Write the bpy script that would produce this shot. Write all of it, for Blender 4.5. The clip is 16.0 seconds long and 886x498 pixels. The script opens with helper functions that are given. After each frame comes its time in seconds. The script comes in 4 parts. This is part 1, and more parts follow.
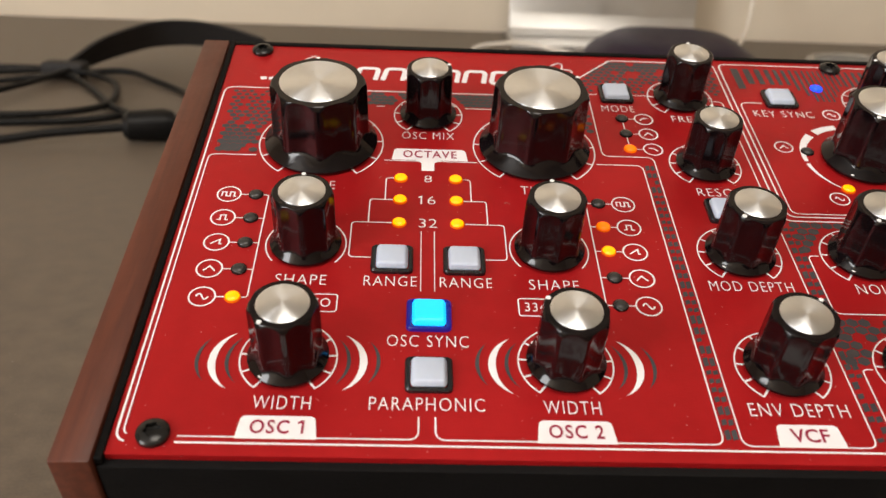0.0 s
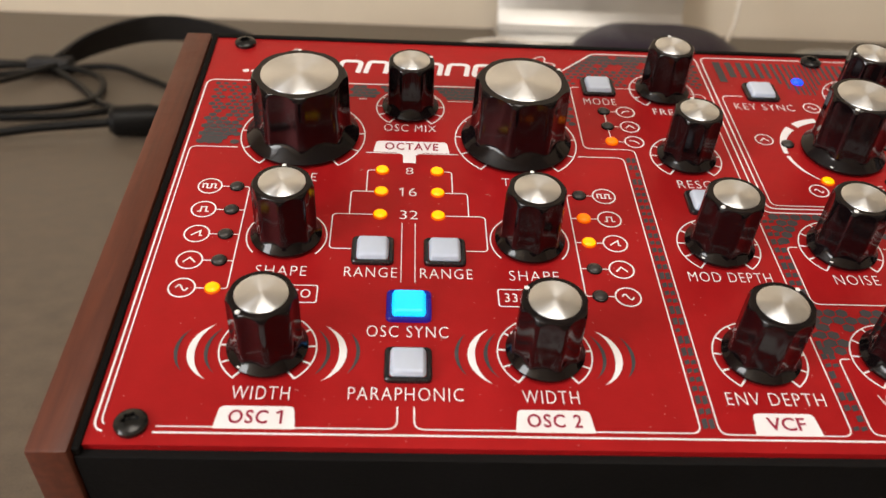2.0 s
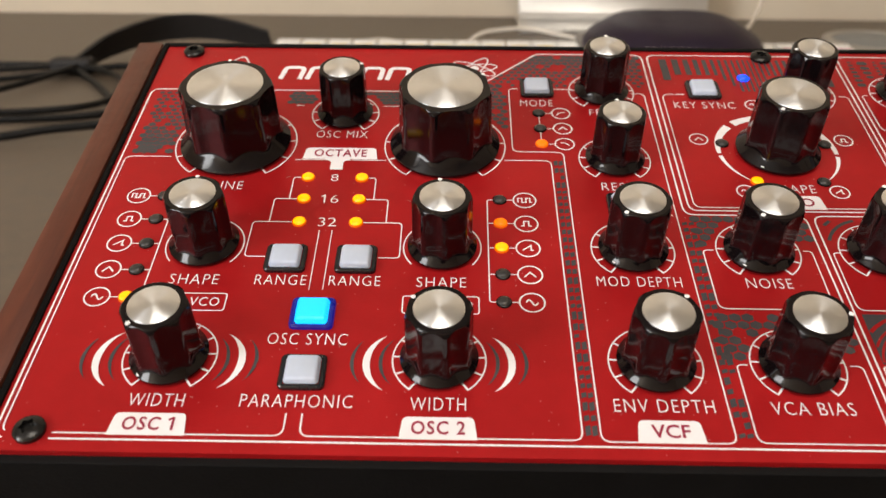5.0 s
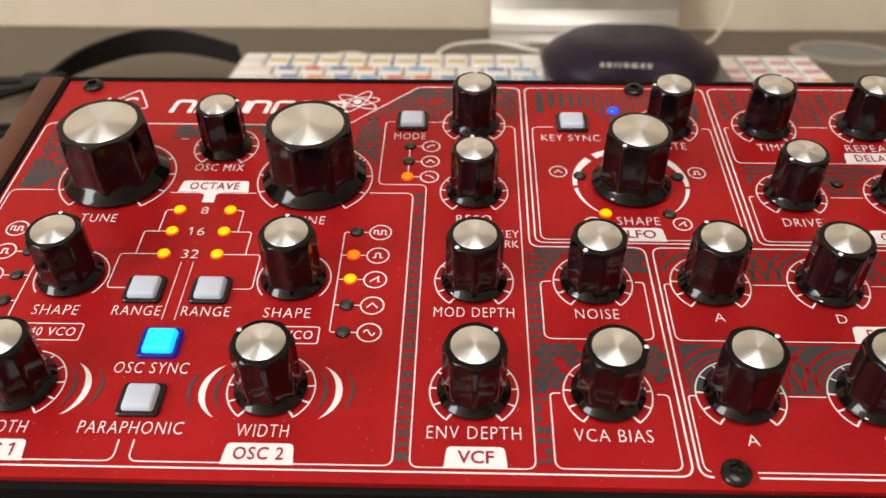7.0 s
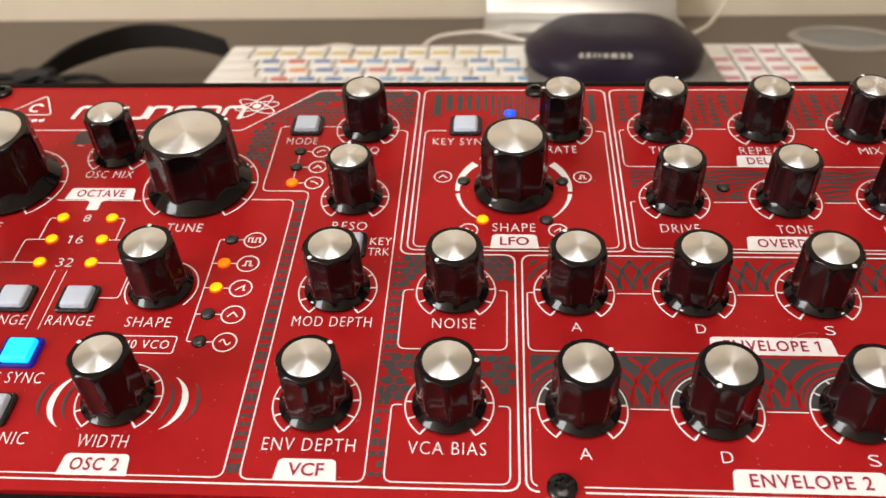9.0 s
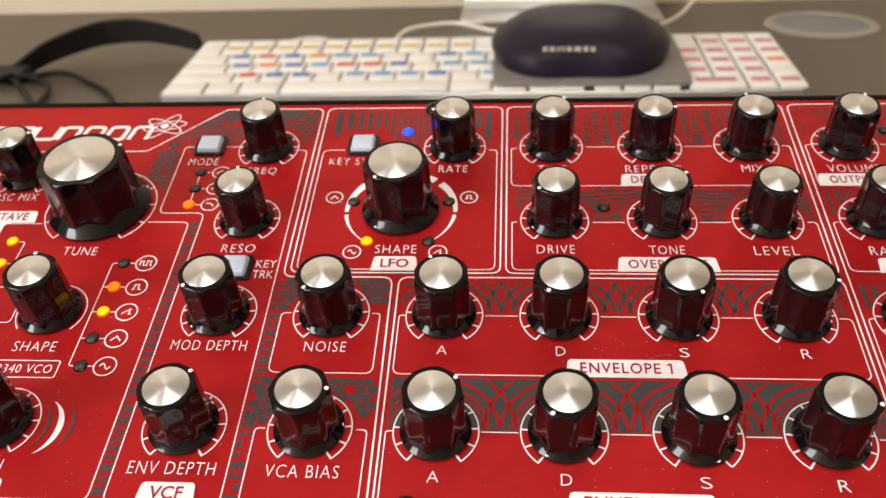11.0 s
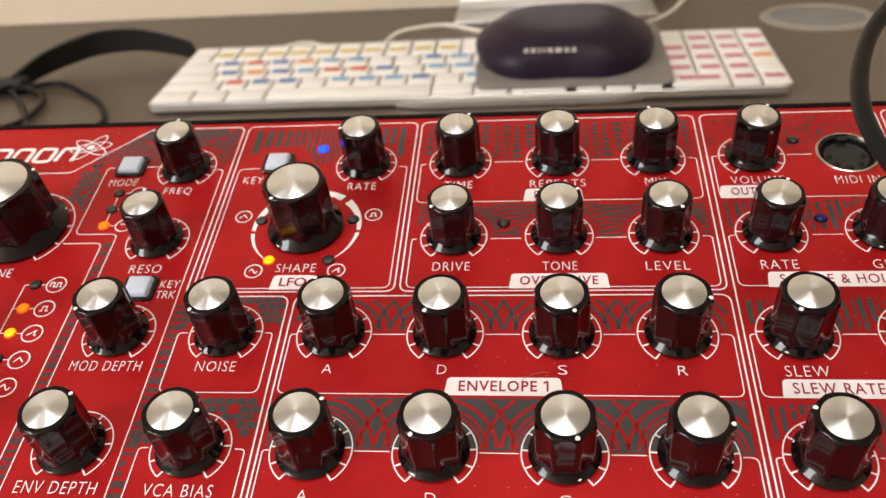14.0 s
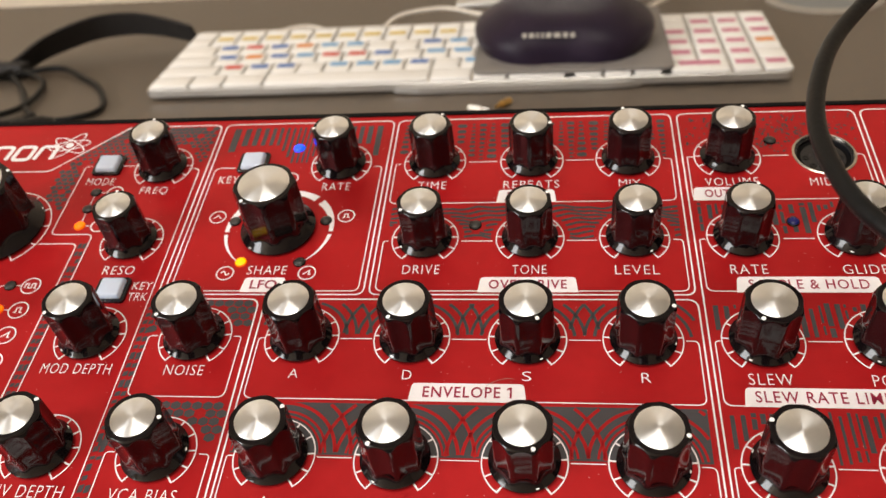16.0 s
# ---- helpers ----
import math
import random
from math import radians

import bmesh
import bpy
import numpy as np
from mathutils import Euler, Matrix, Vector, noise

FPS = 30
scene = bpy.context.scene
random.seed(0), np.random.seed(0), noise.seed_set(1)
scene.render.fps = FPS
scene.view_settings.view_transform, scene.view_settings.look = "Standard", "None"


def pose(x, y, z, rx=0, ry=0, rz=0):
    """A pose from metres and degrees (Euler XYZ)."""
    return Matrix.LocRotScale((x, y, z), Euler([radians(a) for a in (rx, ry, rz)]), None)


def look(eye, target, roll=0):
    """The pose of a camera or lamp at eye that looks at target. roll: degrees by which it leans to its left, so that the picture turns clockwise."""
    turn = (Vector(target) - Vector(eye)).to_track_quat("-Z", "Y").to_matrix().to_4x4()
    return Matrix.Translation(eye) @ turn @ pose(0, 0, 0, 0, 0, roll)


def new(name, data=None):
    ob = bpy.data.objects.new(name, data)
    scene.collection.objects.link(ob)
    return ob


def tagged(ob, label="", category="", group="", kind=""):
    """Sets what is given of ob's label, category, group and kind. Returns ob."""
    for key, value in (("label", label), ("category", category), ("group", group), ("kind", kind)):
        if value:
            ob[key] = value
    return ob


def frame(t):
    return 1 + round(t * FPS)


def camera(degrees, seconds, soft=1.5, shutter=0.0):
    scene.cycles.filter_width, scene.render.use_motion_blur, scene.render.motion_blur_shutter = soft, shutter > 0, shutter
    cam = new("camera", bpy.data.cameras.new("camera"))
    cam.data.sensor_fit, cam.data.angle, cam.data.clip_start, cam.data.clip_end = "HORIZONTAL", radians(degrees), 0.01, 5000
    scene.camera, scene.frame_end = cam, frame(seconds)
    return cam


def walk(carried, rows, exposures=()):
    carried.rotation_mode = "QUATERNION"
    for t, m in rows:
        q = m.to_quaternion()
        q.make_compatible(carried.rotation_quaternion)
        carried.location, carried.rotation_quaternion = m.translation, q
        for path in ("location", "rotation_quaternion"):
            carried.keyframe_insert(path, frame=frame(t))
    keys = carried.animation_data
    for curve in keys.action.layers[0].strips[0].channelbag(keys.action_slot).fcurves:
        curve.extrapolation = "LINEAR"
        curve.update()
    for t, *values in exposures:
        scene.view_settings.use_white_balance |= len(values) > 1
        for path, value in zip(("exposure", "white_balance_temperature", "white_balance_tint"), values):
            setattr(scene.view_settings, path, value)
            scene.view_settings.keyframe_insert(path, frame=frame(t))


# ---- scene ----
LENS = 53.3
cam = camera(LENS, 16.0, soft=1.45, shutter=0.3)
TILT, HEIGHT = 18.57, 0.0637          # slope of the panel, height of its front edge over the table
INST = pose(0, 0, HEIGHT, TILT, 0, 0)
# seconds, eye, target (centimetres in the panel's own axes), roll
PATH = [
    (0, (4.737, -8.179, 11.999), (4.813, -6.701, 10.654), 3.4),
    (0.5, (4.637, -8.181, 12.008), (4.719, -6.7, 10.667), 3.7),
    (1, (4.672, -8.191, 11.993), (4.757, -6.706, 10.657), 3.7),
    (1.5, (4.724, -8.2, 12.005), (4.824, -6.718, 10.665), 4.0),
    (2, (4.942, -8.293, 11.94), (5.039, -6.819, 10.592), 3.9),
    (2.5, (5.174, -8.197, 11.936), (5.252, -6.73, 10.58), 3.6),
    (3, (5.434, -8.136, 12.078), (5.481, -6.677, 10.711), 2.9),
    (3.5, (6.188, -8.06, 11.821), (6.199, -6.613, 10.441), 1.6),
    (4, (6.95, -8.008, 11.973), (6.931, -6.568, 10.586), 0.3),
    (4.2, (7.246, -8.084, 12.012), (7.223, -6.641, 10.627), 0.2),
    (6.3, (9.289, -8.734, 13.526), (9.265, -7.277, 12.156), 0.0),
    (6.5, (9.879, -8.969, 13.415), (9.846, -7.515, 12.042), 0.1),
    (7, (11.27, -8.467, 13.661), (11.222, -7.011, 12.291), -0.6),
    (7.5, (12.117, -8.549, 13.375), (12.042, -7.091, 12.008), -1.4),
    (8, (13.184, -8.379, 13.825), (13.08, -6.931, 12.449), -2.2),
    (8.5, (14.123, -8.382, 13.858), (14.003, -6.937, 12.481), -2.8),
    (9, (14.984, -7.964, 13.927), (14.857, -6.534, 12.535), -3.0),
    (9.5, (16.006, -7.9, 14.15), (15.871, -6.481, 12.747), -3.5),
    (9.7, (16.4, -7.949, 14.315), (16.267, -6.536, 12.906), -3.4),
    (12, (19.152, -7.329, 15.179), (18.966, -5.938, 13.754), -5.6),
    (12.5, (19.868, -7.381, 15.239), (19.664, -5.99, 13.817), -6.2),
    (13, (20.45, -7.461, 15.238), (20.23, -6.066, 13.823), -6.8),
    (13.5, (20.926, -7.349, 15.326), (20.703, -5.963, 13.903), -7.1),
    (14, (21.342, -7.151, 15.344), (21.112, -5.771, 13.915), -7.4),
    (14.5, (21.564, -6.945, 15.448), (21.334, -5.577, 14.007), -7.6),
    (15, (21.804, -6.813, 15.429), (21.548, -5.449, 13.99), -8.3),
    (15.5, (22.076, -6.637, 15.464), (21.812, -5.284, 14.015), -8.6),
    (16, (22.369, -6.612, 15.662), (22.109, -5.272, 14.2), -8.4),
]
CM = 0.01
walk(cam, [(t, INST @ look([CM * a for a in eye], [CM * a for a in target], roll)) for t, eye, target, roll in PATH],
     [(0.0, -0.16), (4.2, -0.16), (6.5, -0.12), (8.5, 0.0), (16.0, 0.03)])
cam.data.dof.use_dof = True
cam.data.dof.focus_distance = 0.182
cam.data.dof.aperture_fstop = 26.0

# ---- light ----
world = bpy.data.worlds.new("world")
scene.world = world
world.use_nodes = True
wn = world.node_tree
sky = wn.nodes.new("ShaderNodeTexSky")
sky.sky_type, sky.sun_disc = "NISHITA", False
sky.sun_elevation, sky.sun_rotation = radians(35), radians(200)
wn.links.new(sky.outputs[0], wn.nodes["Background"].inputs[0])
wn.nodes["Background"].inputs[1].default_value = 0.1


def area(name, m, sx, sy, power, colour):
    d = bpy.data.lights.new(name, "AREA")
    d.shape, d.size, d.size_y, d.energy, d.color = "RECTANGLE", sx, sy, power, colour
    o = new(name, d)
    o.matrix_world = m
    return o


# daylight through the west wall's window; fill from an unseen, added ceiling lamp
area("window_light", look((-2.17, -1.68, 0.82), (0.0, -1.2, 0.5)), 1.0, 1.35, 75, (1.0, 0.99, 0.98))
area("ceiling_fill_light", look((0.2, -0.8, 1.62), (0.2, -0.8, 0)), 0.9, 0.9, 20, (1.0, 0.92, 0.82))


# ---- materials ----
def mat(name, colour, rough=0.5, metal=0.0, var=0.12, scale=60.0, bump=0.0, bscale=None, spec=0.5, coat=0.0, emit=None, power=0.0, trans=0.0, dust=0.0, aniso=0.0, sss=0.0):
    m = bpy.data.materials.new(name)
    m.use_nodes = True
    nt = m.node_tree
    b = nt.nodes["Principled BSDF"]
    b.inputs["Roughness"].default_value = rough
    b.inputs["Metallic"].default_value = metal
    b.inputs["Specular IOR Level"].default_value = spec
    b.inputs["Coat Weight"].default_value = coat
    b.inputs["Transmission Weight"].default_value = trans
    b.inputs["Subsurface Weight"].default_value = sss
    b.inputs["Subsurface Radius"].default_value = (0.002, 0.002, 0.002)
    if emit:
        b.inputs["Emission Color"].default_value = (*emit, 1)
        b.inputs["Emission Strength"].default_value = power
    tc = nt.nodes.new("ShaderNodeTexCoord")
    n1 = nt.nodes.new("ShaderNodeTexNoise")
    n1.inputs["Scale"].default_value, n1.inputs["Detail"].default_value = scale, 5
    n2 = nt.nodes.new("ShaderNodeTexNoise")
    n2.inputs["Scale"].default_value, n2.inputs["Detail"].default_value = scale * 9, 3
    nt.links.new(tc.outputs["Object"], n1.inputs["Vector"])
    nt.links.new(tc.outputs["Object"], n2.inputs["Vector"])
    add = nt.nodes.new("ShaderNodeMath")
    add.operation = "MULTIPLY_ADD"
    nt.links.new(n2.outputs["Fac"], add.inputs[0])
    add.inputs[1].default_value = 0.5
    nt.links.new(n1.outputs["Fac"], add.inputs[2])
    ramp = nt.nodes.new("ShaderNodeMapRange")
    ramp.inputs["From Min"].default_value, ramp.inputs["From Max"].default_value = 0.45, 1.05
    ramp.inputs["To Min"].default_value, ramp.inputs["To Max"].default_value = 1 - var, 1 + var
    nt.links.new(add.outputs[0], ramp.inputs["Value"])
    vm = nt.nodes.new("ShaderNodeVectorMath")
    vm.operation = "SCALE"
    vm.inputs[0].default_value = colour
    nt.links.new(ramp.outputs[0], vm.inputs["Scale"])
    out = vm.outputs[0]
    if dust:
        v = nt.nodes.new("ShaderNodeTexVoronoi")
        v.inputs["Scale"].default_value = 640
        v.inputs["Randomness"].default_value = 1
        nt.links.new(tc.outputs["Object"], v.inputs["Vector"])
        lt = nt.nodes.new("ShaderNodeMath")
        lt.operation = "LESS_THAN"
        nt.links.new(v.outputs["Distance"], lt.inputs[0])
        lt.inputs[1].default_value = 0.07
        sep = nt.nodes.new("ShaderNodeSeparateColor")
        nt.links.new(v.outputs["Color"], sep.inputs[0])
        g = nt.nodes.new("ShaderNodeMath")
        g.operation = "GREATER_THAN"
        nt.links.new(sep.outputs[0], g.inputs[0])
        g.inputs[1].default_value = 1 - dust
        mu = nt.nodes.new("ShaderNodeMath")
        mu.operation = "MULTIPLY"
        nt.links.new(lt.outputs[0], mu.inputs[0])
        nt.links.new(g.outputs[0], mu.inputs[1])
        mu2 = nt.nodes.new("ShaderNodeMath")
        mu2.operation = "MULTIPLY"
        nt.links.new(mu.outputs[0], mu2.inputs[0])
        mu2.inputs[1].default_value = 0.6
        mx = nt.nodes.new("ShaderNodeMix")
        mx.data_type = "RGBA"
        nt.links.new(mu2.outputs[0], mx.inputs["Factor"])
        nt.links.new(out, mx.inputs["A"])
        mx.inputs["B"].default_value = (0.6, 0.5, 0.48, 1)
        out = mx.outputs["Result"]
    nt.links.new(out, b.inputs["Base Color"])
    rr = nt.nodes.new("ShaderNodeMapRange")
    rr.inputs["From Min"].default_value, rr.inputs["From Max"].default_value = 0.4, 1.1
    rr.inputs["To Min"].default_value, rr.inputs["To Max"].default_value = max(0.02, rough * 0.8), min(1, rough * 1.2)
    nt.links.new(add.outputs[0], rr.inputs["Value"])
    nt.links.new(rr.outputs[0], b.inputs["Roughness"])
    if bump:
        nb = nt.nodes.new("ShaderNodeTexNoise")
        nb.inputs["Scale"].default_value, nb.inputs["Detail"].default_value = bscale or scale * 6, 4
        nt.links.new(tc.outputs["Object"], nb.inputs["Vector"])
        bp = nt.nodes.new("ShaderNodeBump")
        bp.inputs["Strength"].default_value, bp.inputs["Distance"].default_value = bump, 0.0004
        nt.links.new(nb.outputs["Fac"], bp.inputs["Height"])
        nt.links.new(bp.outputs[0], b.inputs["Normal"])
    if aniso:
        b.inputs["Anisotropic"].default_value = aniso
        tg = nt.nodes.new("ShaderNodeTangent")
        tg.direction_type, tg.axis = "RADIAL", "Z"
        nt.links.new(tg.outputs[0], b.inputs["Tangent"])
        b.inputs["Anisotropic Rotation"].default_value = 0.25
    return m


def wood(name, dark, light):
    m = mat(name, light, 0.45, 0, 0.2, 40, 0.25, 300)
    nt = m.node_tree
    b = nt.nodes["Principled BSDF"]
    tc = nt.nodes.new("ShaderNodeTexCoord")
    mp = nt.nodes.new("ShaderNodeMapping")
    mp.inputs["Scale"].default_value = (60, 5, 60)
    nt.links.new(tc.outputs["Object"], mp.inputs[0])
    n = nt.nodes.new("ShaderNodeTexNoise")
    n.inputs["Scale"].default_value, n.inputs["Detail"].default_value = 9, 8
    nt.links.new(mp.outputs[0], n.inputs["Vector"])
    cr = nt.nodes.new("ShaderNodeValToRGB")
    cr.color_ramp.elements[0].position, cr.color_ramp.elements[0].color = 0.35, (*dark, 1)
    cr.color_ramp.elements[1].position, cr.color_ramp.elements[1].color = 0.65, (*light, 1)
    nt.links.new(n.outputs["Fac"], cr.inputs[0])
    nt.links.new(cr.outputs[0], b.inputs["Base Color"])
    return m


RED = mat("red_panel_paint", (0.43, 0.0095, 0.0120), 0.38, 0.3, 0.14, 25, 0.10, 2500, spec=0.32, dust=0.45)
WHITE = mat("white_screen_print", (0.89, 0.85, 0.87), 0.45, 0, 0.05, 200)
GREY = mat("grey_screen_print", (0.052, 0.050, 0.056), 0.42, 0, 0.12, 120)
INK = mat("red_tag_ink", (0.31, 0.010, 0.044), 0.45, 0, 0.06, 100)
KNOB = mat("gloss_black_phenolic", (0.005, 0.003, 0.0035), 0.12, 0, 0.25, 80, spec=0.34)
SILVER = mat("spun_aluminium", (0.93, 0.95, 0.97), 0.32, 1.0, 0.04, 150, aniso=0.85)
DOT = mat("white_dot_paint", (0.9, 0.9, 0.9), 0.4, 0, 0.03, 200)
BLACK = mat("black_powder_coat", (0.0038, 0.0034, 0.0034), 0.58, 0, 0.2, 90, 0.3, 1800, spec=0.09)
BEZEL = mat("black_button_bezel", (0.012, 0.012, 0.014), 0.25, 0, 0.15, 90)
CAP = mat("pale_button_plastic", (0.56, 0.62, 0.74), 0.35, 0, 0.05, 90, sss=0.7)
LIT = mat("lit_blue_button", (0.02, 0.35, 0.8), 0.35, 0, 0.04, 90, emit=(0.0, 0.42, 1.0), power=1.6)
# black bezel; the lit cap's blue spill is put into its colour and emission
BEZELGLOW = mat("black_bezel_with_cap_glow", (0.01, 0.01, 0.10), 0.3, 0, 0.1, 90, emit=(0.0, 0.012, 0.7), power=0.24)
AMBER = mat("amber_led", (0.55, 0.17, 0.0), 0.22, 0, 0.25, 600, emit=(1.0, 0.55, 0.0), power=1.15)
AMBERRIM = mat("amber_led_foot", (0.5, 0.10, 0.0), 0.2, 0, 0.25, 600, emit=(1.0, 0.15, 0.0), power=0.42)
ORANGE = mat("orange_led", (0.5, 0.08, 0.0), 0.25, 0, 0.25, 600, emit=(1.0, 0.16, 0.0), power=1.4)
BLUELED = mat("blue_led", (0.02, 0.05, 0.9), 0.25, 0, 0.2, 600, emit=(0.0, 0.06, 1.0), power=1.6)
DARKBLUE = mat("dim_blue_led", (0.01, 0.01, 0.12), 0.25, 0, 0.2, 600, emit=(0.0, 0.0, 0.4), power=0.03)
LEDOFF = mat("smoked_led", (0.035, 0.033, 0.031), 0.3, 0, 0.2, 600)
SCREWM = mat("black_oxide_steel", (0.02, 0.019, 0.018), 0.22, 0.5, 0.2, 300)
METAL = mat("nickel_plate", (0.6, 0.56, 0.5), 0.25, 1.0, 0.08, 200)
RUBBER = mat("black_cable_rubber", (0.005, 0.0047, 0.0047), 0.42, 0, 0.2, 120, 0.15, 900, spec=0.2)
CHEEK = wood("stained_mahogany", (0.072, 0.018, 0.009), (0.112, 0.028, 0.013))
TABLE = mat("taupe_laminate", (0.124, 0.097, 0.072), 0.5, 0, 0.30, 110, 0.25, 1400, dust=0.08)
WALLM = mat("beige_wall_paint", (0.66, 0.57, 0.45), 0.8, 0, 0.04, 5, 0.1, 300)
CEILM = mat("white_ceiling_paint", (0.66, 0.65, 0.63), 0.9, 0, 0.03, 4)
FLOORM = wood("oak_floor", (0.16, 0.10, 0.055), (0.27, 0.18, 0.10))
ALU = mat("bead_blasted_aluminium", (0.66, 0.65, 0.63), 0.38, 0.9, 0.04, 60)
KEYM = mat("white_key_plastic", (0.86, 0.84, 0.81), 0.4, 0, 0.03, 90)
GEL = mat("dark_plum_gel_fabric", (0.017, 0.010, 0.022), 0.45, 0, 0.25, 60, 0.4, 900, spec=0.2)
PADM = mat("grey_mouse_pad_cloth", (0.22, 0.20, 0.185), 0.7, 0, 0.1, 120, 0.3, 2000)
STRAPM = mat("black_woven_strap", (0.014, 0.012, 0.012), 0.7, 0, 0.3, 200, 0.5, 900)
WCABLE = mat("white_cable_plastic", (0.72, 0.66, 0.58), 0.45, 0, 0.05, 90)
BRASS = mat("brass", (0.65, 0.42, 0.14), 0.3, 1.0, 0.1, 300)
GROM = mat("grey_grommet_plastic", (0.20, 0.21, 0.21), 0.45, 0, 0.06, 60)
GROMRIM = mat("pale_grommet_ring", (0.33, 0.30, 0.26), 0.4, 0, 0.06, 60)
STICK = {
    "y": mat("yellow_key_sticker", (0.72, 0.55, 0.16), 0.5, 0, 0.15, 300),
    "b": mat("blue_key_sticker", (0.10, 0.20, 0.50), 0.5, 0, 0.15, 300),
    "c": mat("light_blue_key_sticker", (0.20, 0.42, 0.68), 0.5, 0, 0.15, 300),
    "r": mat("red_key_sticker", (0.68, 0.12, 0.10), 0.5, 0, 0.15, 300),
    "o": mat("orange_key_sticker", (0.80, 0.32, 0.10), 0.5, 0, 0.15, 300),
    "p": mat("pink_key_sticker", (0.62, 0.22, 0.32), 0.5, 0, 0.15, 300),
}


# ---- mesh helpers (millimetres) ----
def to_mesh(name, bm, material, smooth=0.0):
    """A mesh in metres from a bmesh in millimetres; edges sharper than smooth degrees stay sharp."""
    bmesh.ops.scale(bm, vec=(0.001, 0.001, 0.001), verts=bm.verts)
    if smooth:
        for fa in bm.faces:
            fa.smooth = True
        for e in bm.edges:
            if len(e.link_faces) == 2 and e.calc_face_angle(0) > radians(smooth):
                e.smooth = False
    me = bpy.data.meshes.new(name)
    bm.to_mesh(me)
    bm.free()
    me.materials.append(material)
    return me


def hang(name, me, parent, x=0, y=0, z=0, rz=0, label="", rx=0):
    ob = new(name, me)
    ob.parent = parent
    ob.matrix_basis = pose(x * 0.001, y * 0.001, z * 0.001, rx, 0, rz)
    if label:
        ob["label"] = label
    return ob


def part(name, bm, material, parent, label="", smooth=0.0):
    return hang(name, to_mesh(name, bm, material, smooth), parent, label=label)


def root(name, m, label, category, group="", kind=""):
    ob = new(name)
    ob.empty_display_size = 0.02
    ob.matrix_world = m
    return tagged(ob, label, category, group, kind)


def box(x0, x1, y0, y1, z0, z1, bevel=0.0, seg=2):
    bm = bmesh.new()
    bmesh.ops.create_cube(bm, size=1)
    for v in bm.verts:
        v.co = Vector(((x0 + x1) / 2 + v.co.x * (x1 - x0), (y0 + y1) / 2 + v.co.y * (y1 - y0), (z0 + z1) / 2 + v.co.z * (z1 - z0)))
    if bevel:
        bmesh.ops.bevel(bm, geom=bm.edges[:], offset=bevel, segments=seg, affect="EDGES", profile=0.5)
    return bm


def lathe(profile, n=48, bm=None):
    """Turns (radius, height) pairs about z."""
    bm = bm or bmesh.new()
    rings = []
    for r, z in profile:
        rings.append([bm.verts.new((r * math.cos(2 * math.pi * i / n), r * math.sin(2 * math.pi * i / n), z)) for i in range(n)] if r > 1e-6 else [bm.verts.new((0, 0, z))])
    for a, b in zip(rings, rings[1:]):
        for i in range(n):
            j = (i + 1) % n
            q = [a[i % len(a)], a[j % len(a)], b[j % len(b)], b[i % len(b)]]
            q = list(dict.fromkeys(q))
            if len(q) > 2:
                bm.faces.new(q)
    return bm


def rounded(pts, r, closed=True, n=5):
    """The polyline with its corners rounded."""
    if r <= 0:
        return [Vector(p) for p in pts]
    out = []
    k = len(pts)
    for i, p in enumerate(pts):
        p = Vector(p)
        if not closed and i in (0, k - 1):
            out.append(p)
            continue
        a, b = Vector(pts[i - 1]), Vector(pts[(i + 1) % k])
        da, db = (a - p), (b - p)
        turn = math.pi - da.angle(db)
        cut = min(r * math.tan(turn / 2), da.length * 0.49, db.length * 0.49)
        s, e = p + da.normalized() * cut, p + db.normalized() * cut
        for j in range(n + 1):
            t = j / n
            out.append(s * (1 - t) ** 2 + p * 2 * t * (1 - t) + e * t * t)
    return out


def ribbon(bm, pts, w, closed=False, z=0.12, w1=None):
    """A flat stroke of width w (tapering to w1) along 2D points."""
    pts = [Vector(p) for p in pts]
    k = len(pts)
    L, R = [], []
    for i, p in enumerate(pts):
        a = pts[i - 1] if (i or closed) else p
        b = pts[(i + 1) % k] if (i < k - 1 or closed) else p
        d1 = (p - a).normalized() if (p - a).length > 1e-9 else (b - p).normalized()
        d2 = (b - p).normalized() if (b - p).length > 1e-9 else d1
        n1, n2 = Vector((-d1.y, d1.x)), Vector((-d2.y, d2.x))
        m = n1 + n2
        m = m.normalized() if m.length > 1e-6 else n1
        ww = w if w1 is None else w + (w1 - w) * i / (k - 1)
        s = ww / 2 / max(0.4, m.dot(n1))
        L.append(bm.verts.new((p.x + m.x * s, p.y + m.y * s, z)))
        R.append(bm.verts.new((p.x - m.x * s, p.y - m.y * s, z)))
    for i in range(k if closed else k - 1):
        j = (i + 1) % k
        bm.faces.new((R[i], R[j], L[j], L[i]))


def poly(bm, pts, z=0.1):
    if len(pts) > 2:
        bm.faces.new([bm.verts.new((p[0], p[1], z)) for p in pts])


def arc(cx, cy, r, a0, a1, n=24):
    return [(cx + r * math.cos(radians(a0 + (a1 - a0) * i / n)), cy + r * math.sin(radians(a0 + (a1 - a0) * i / n))) for i in range(n + 1)]


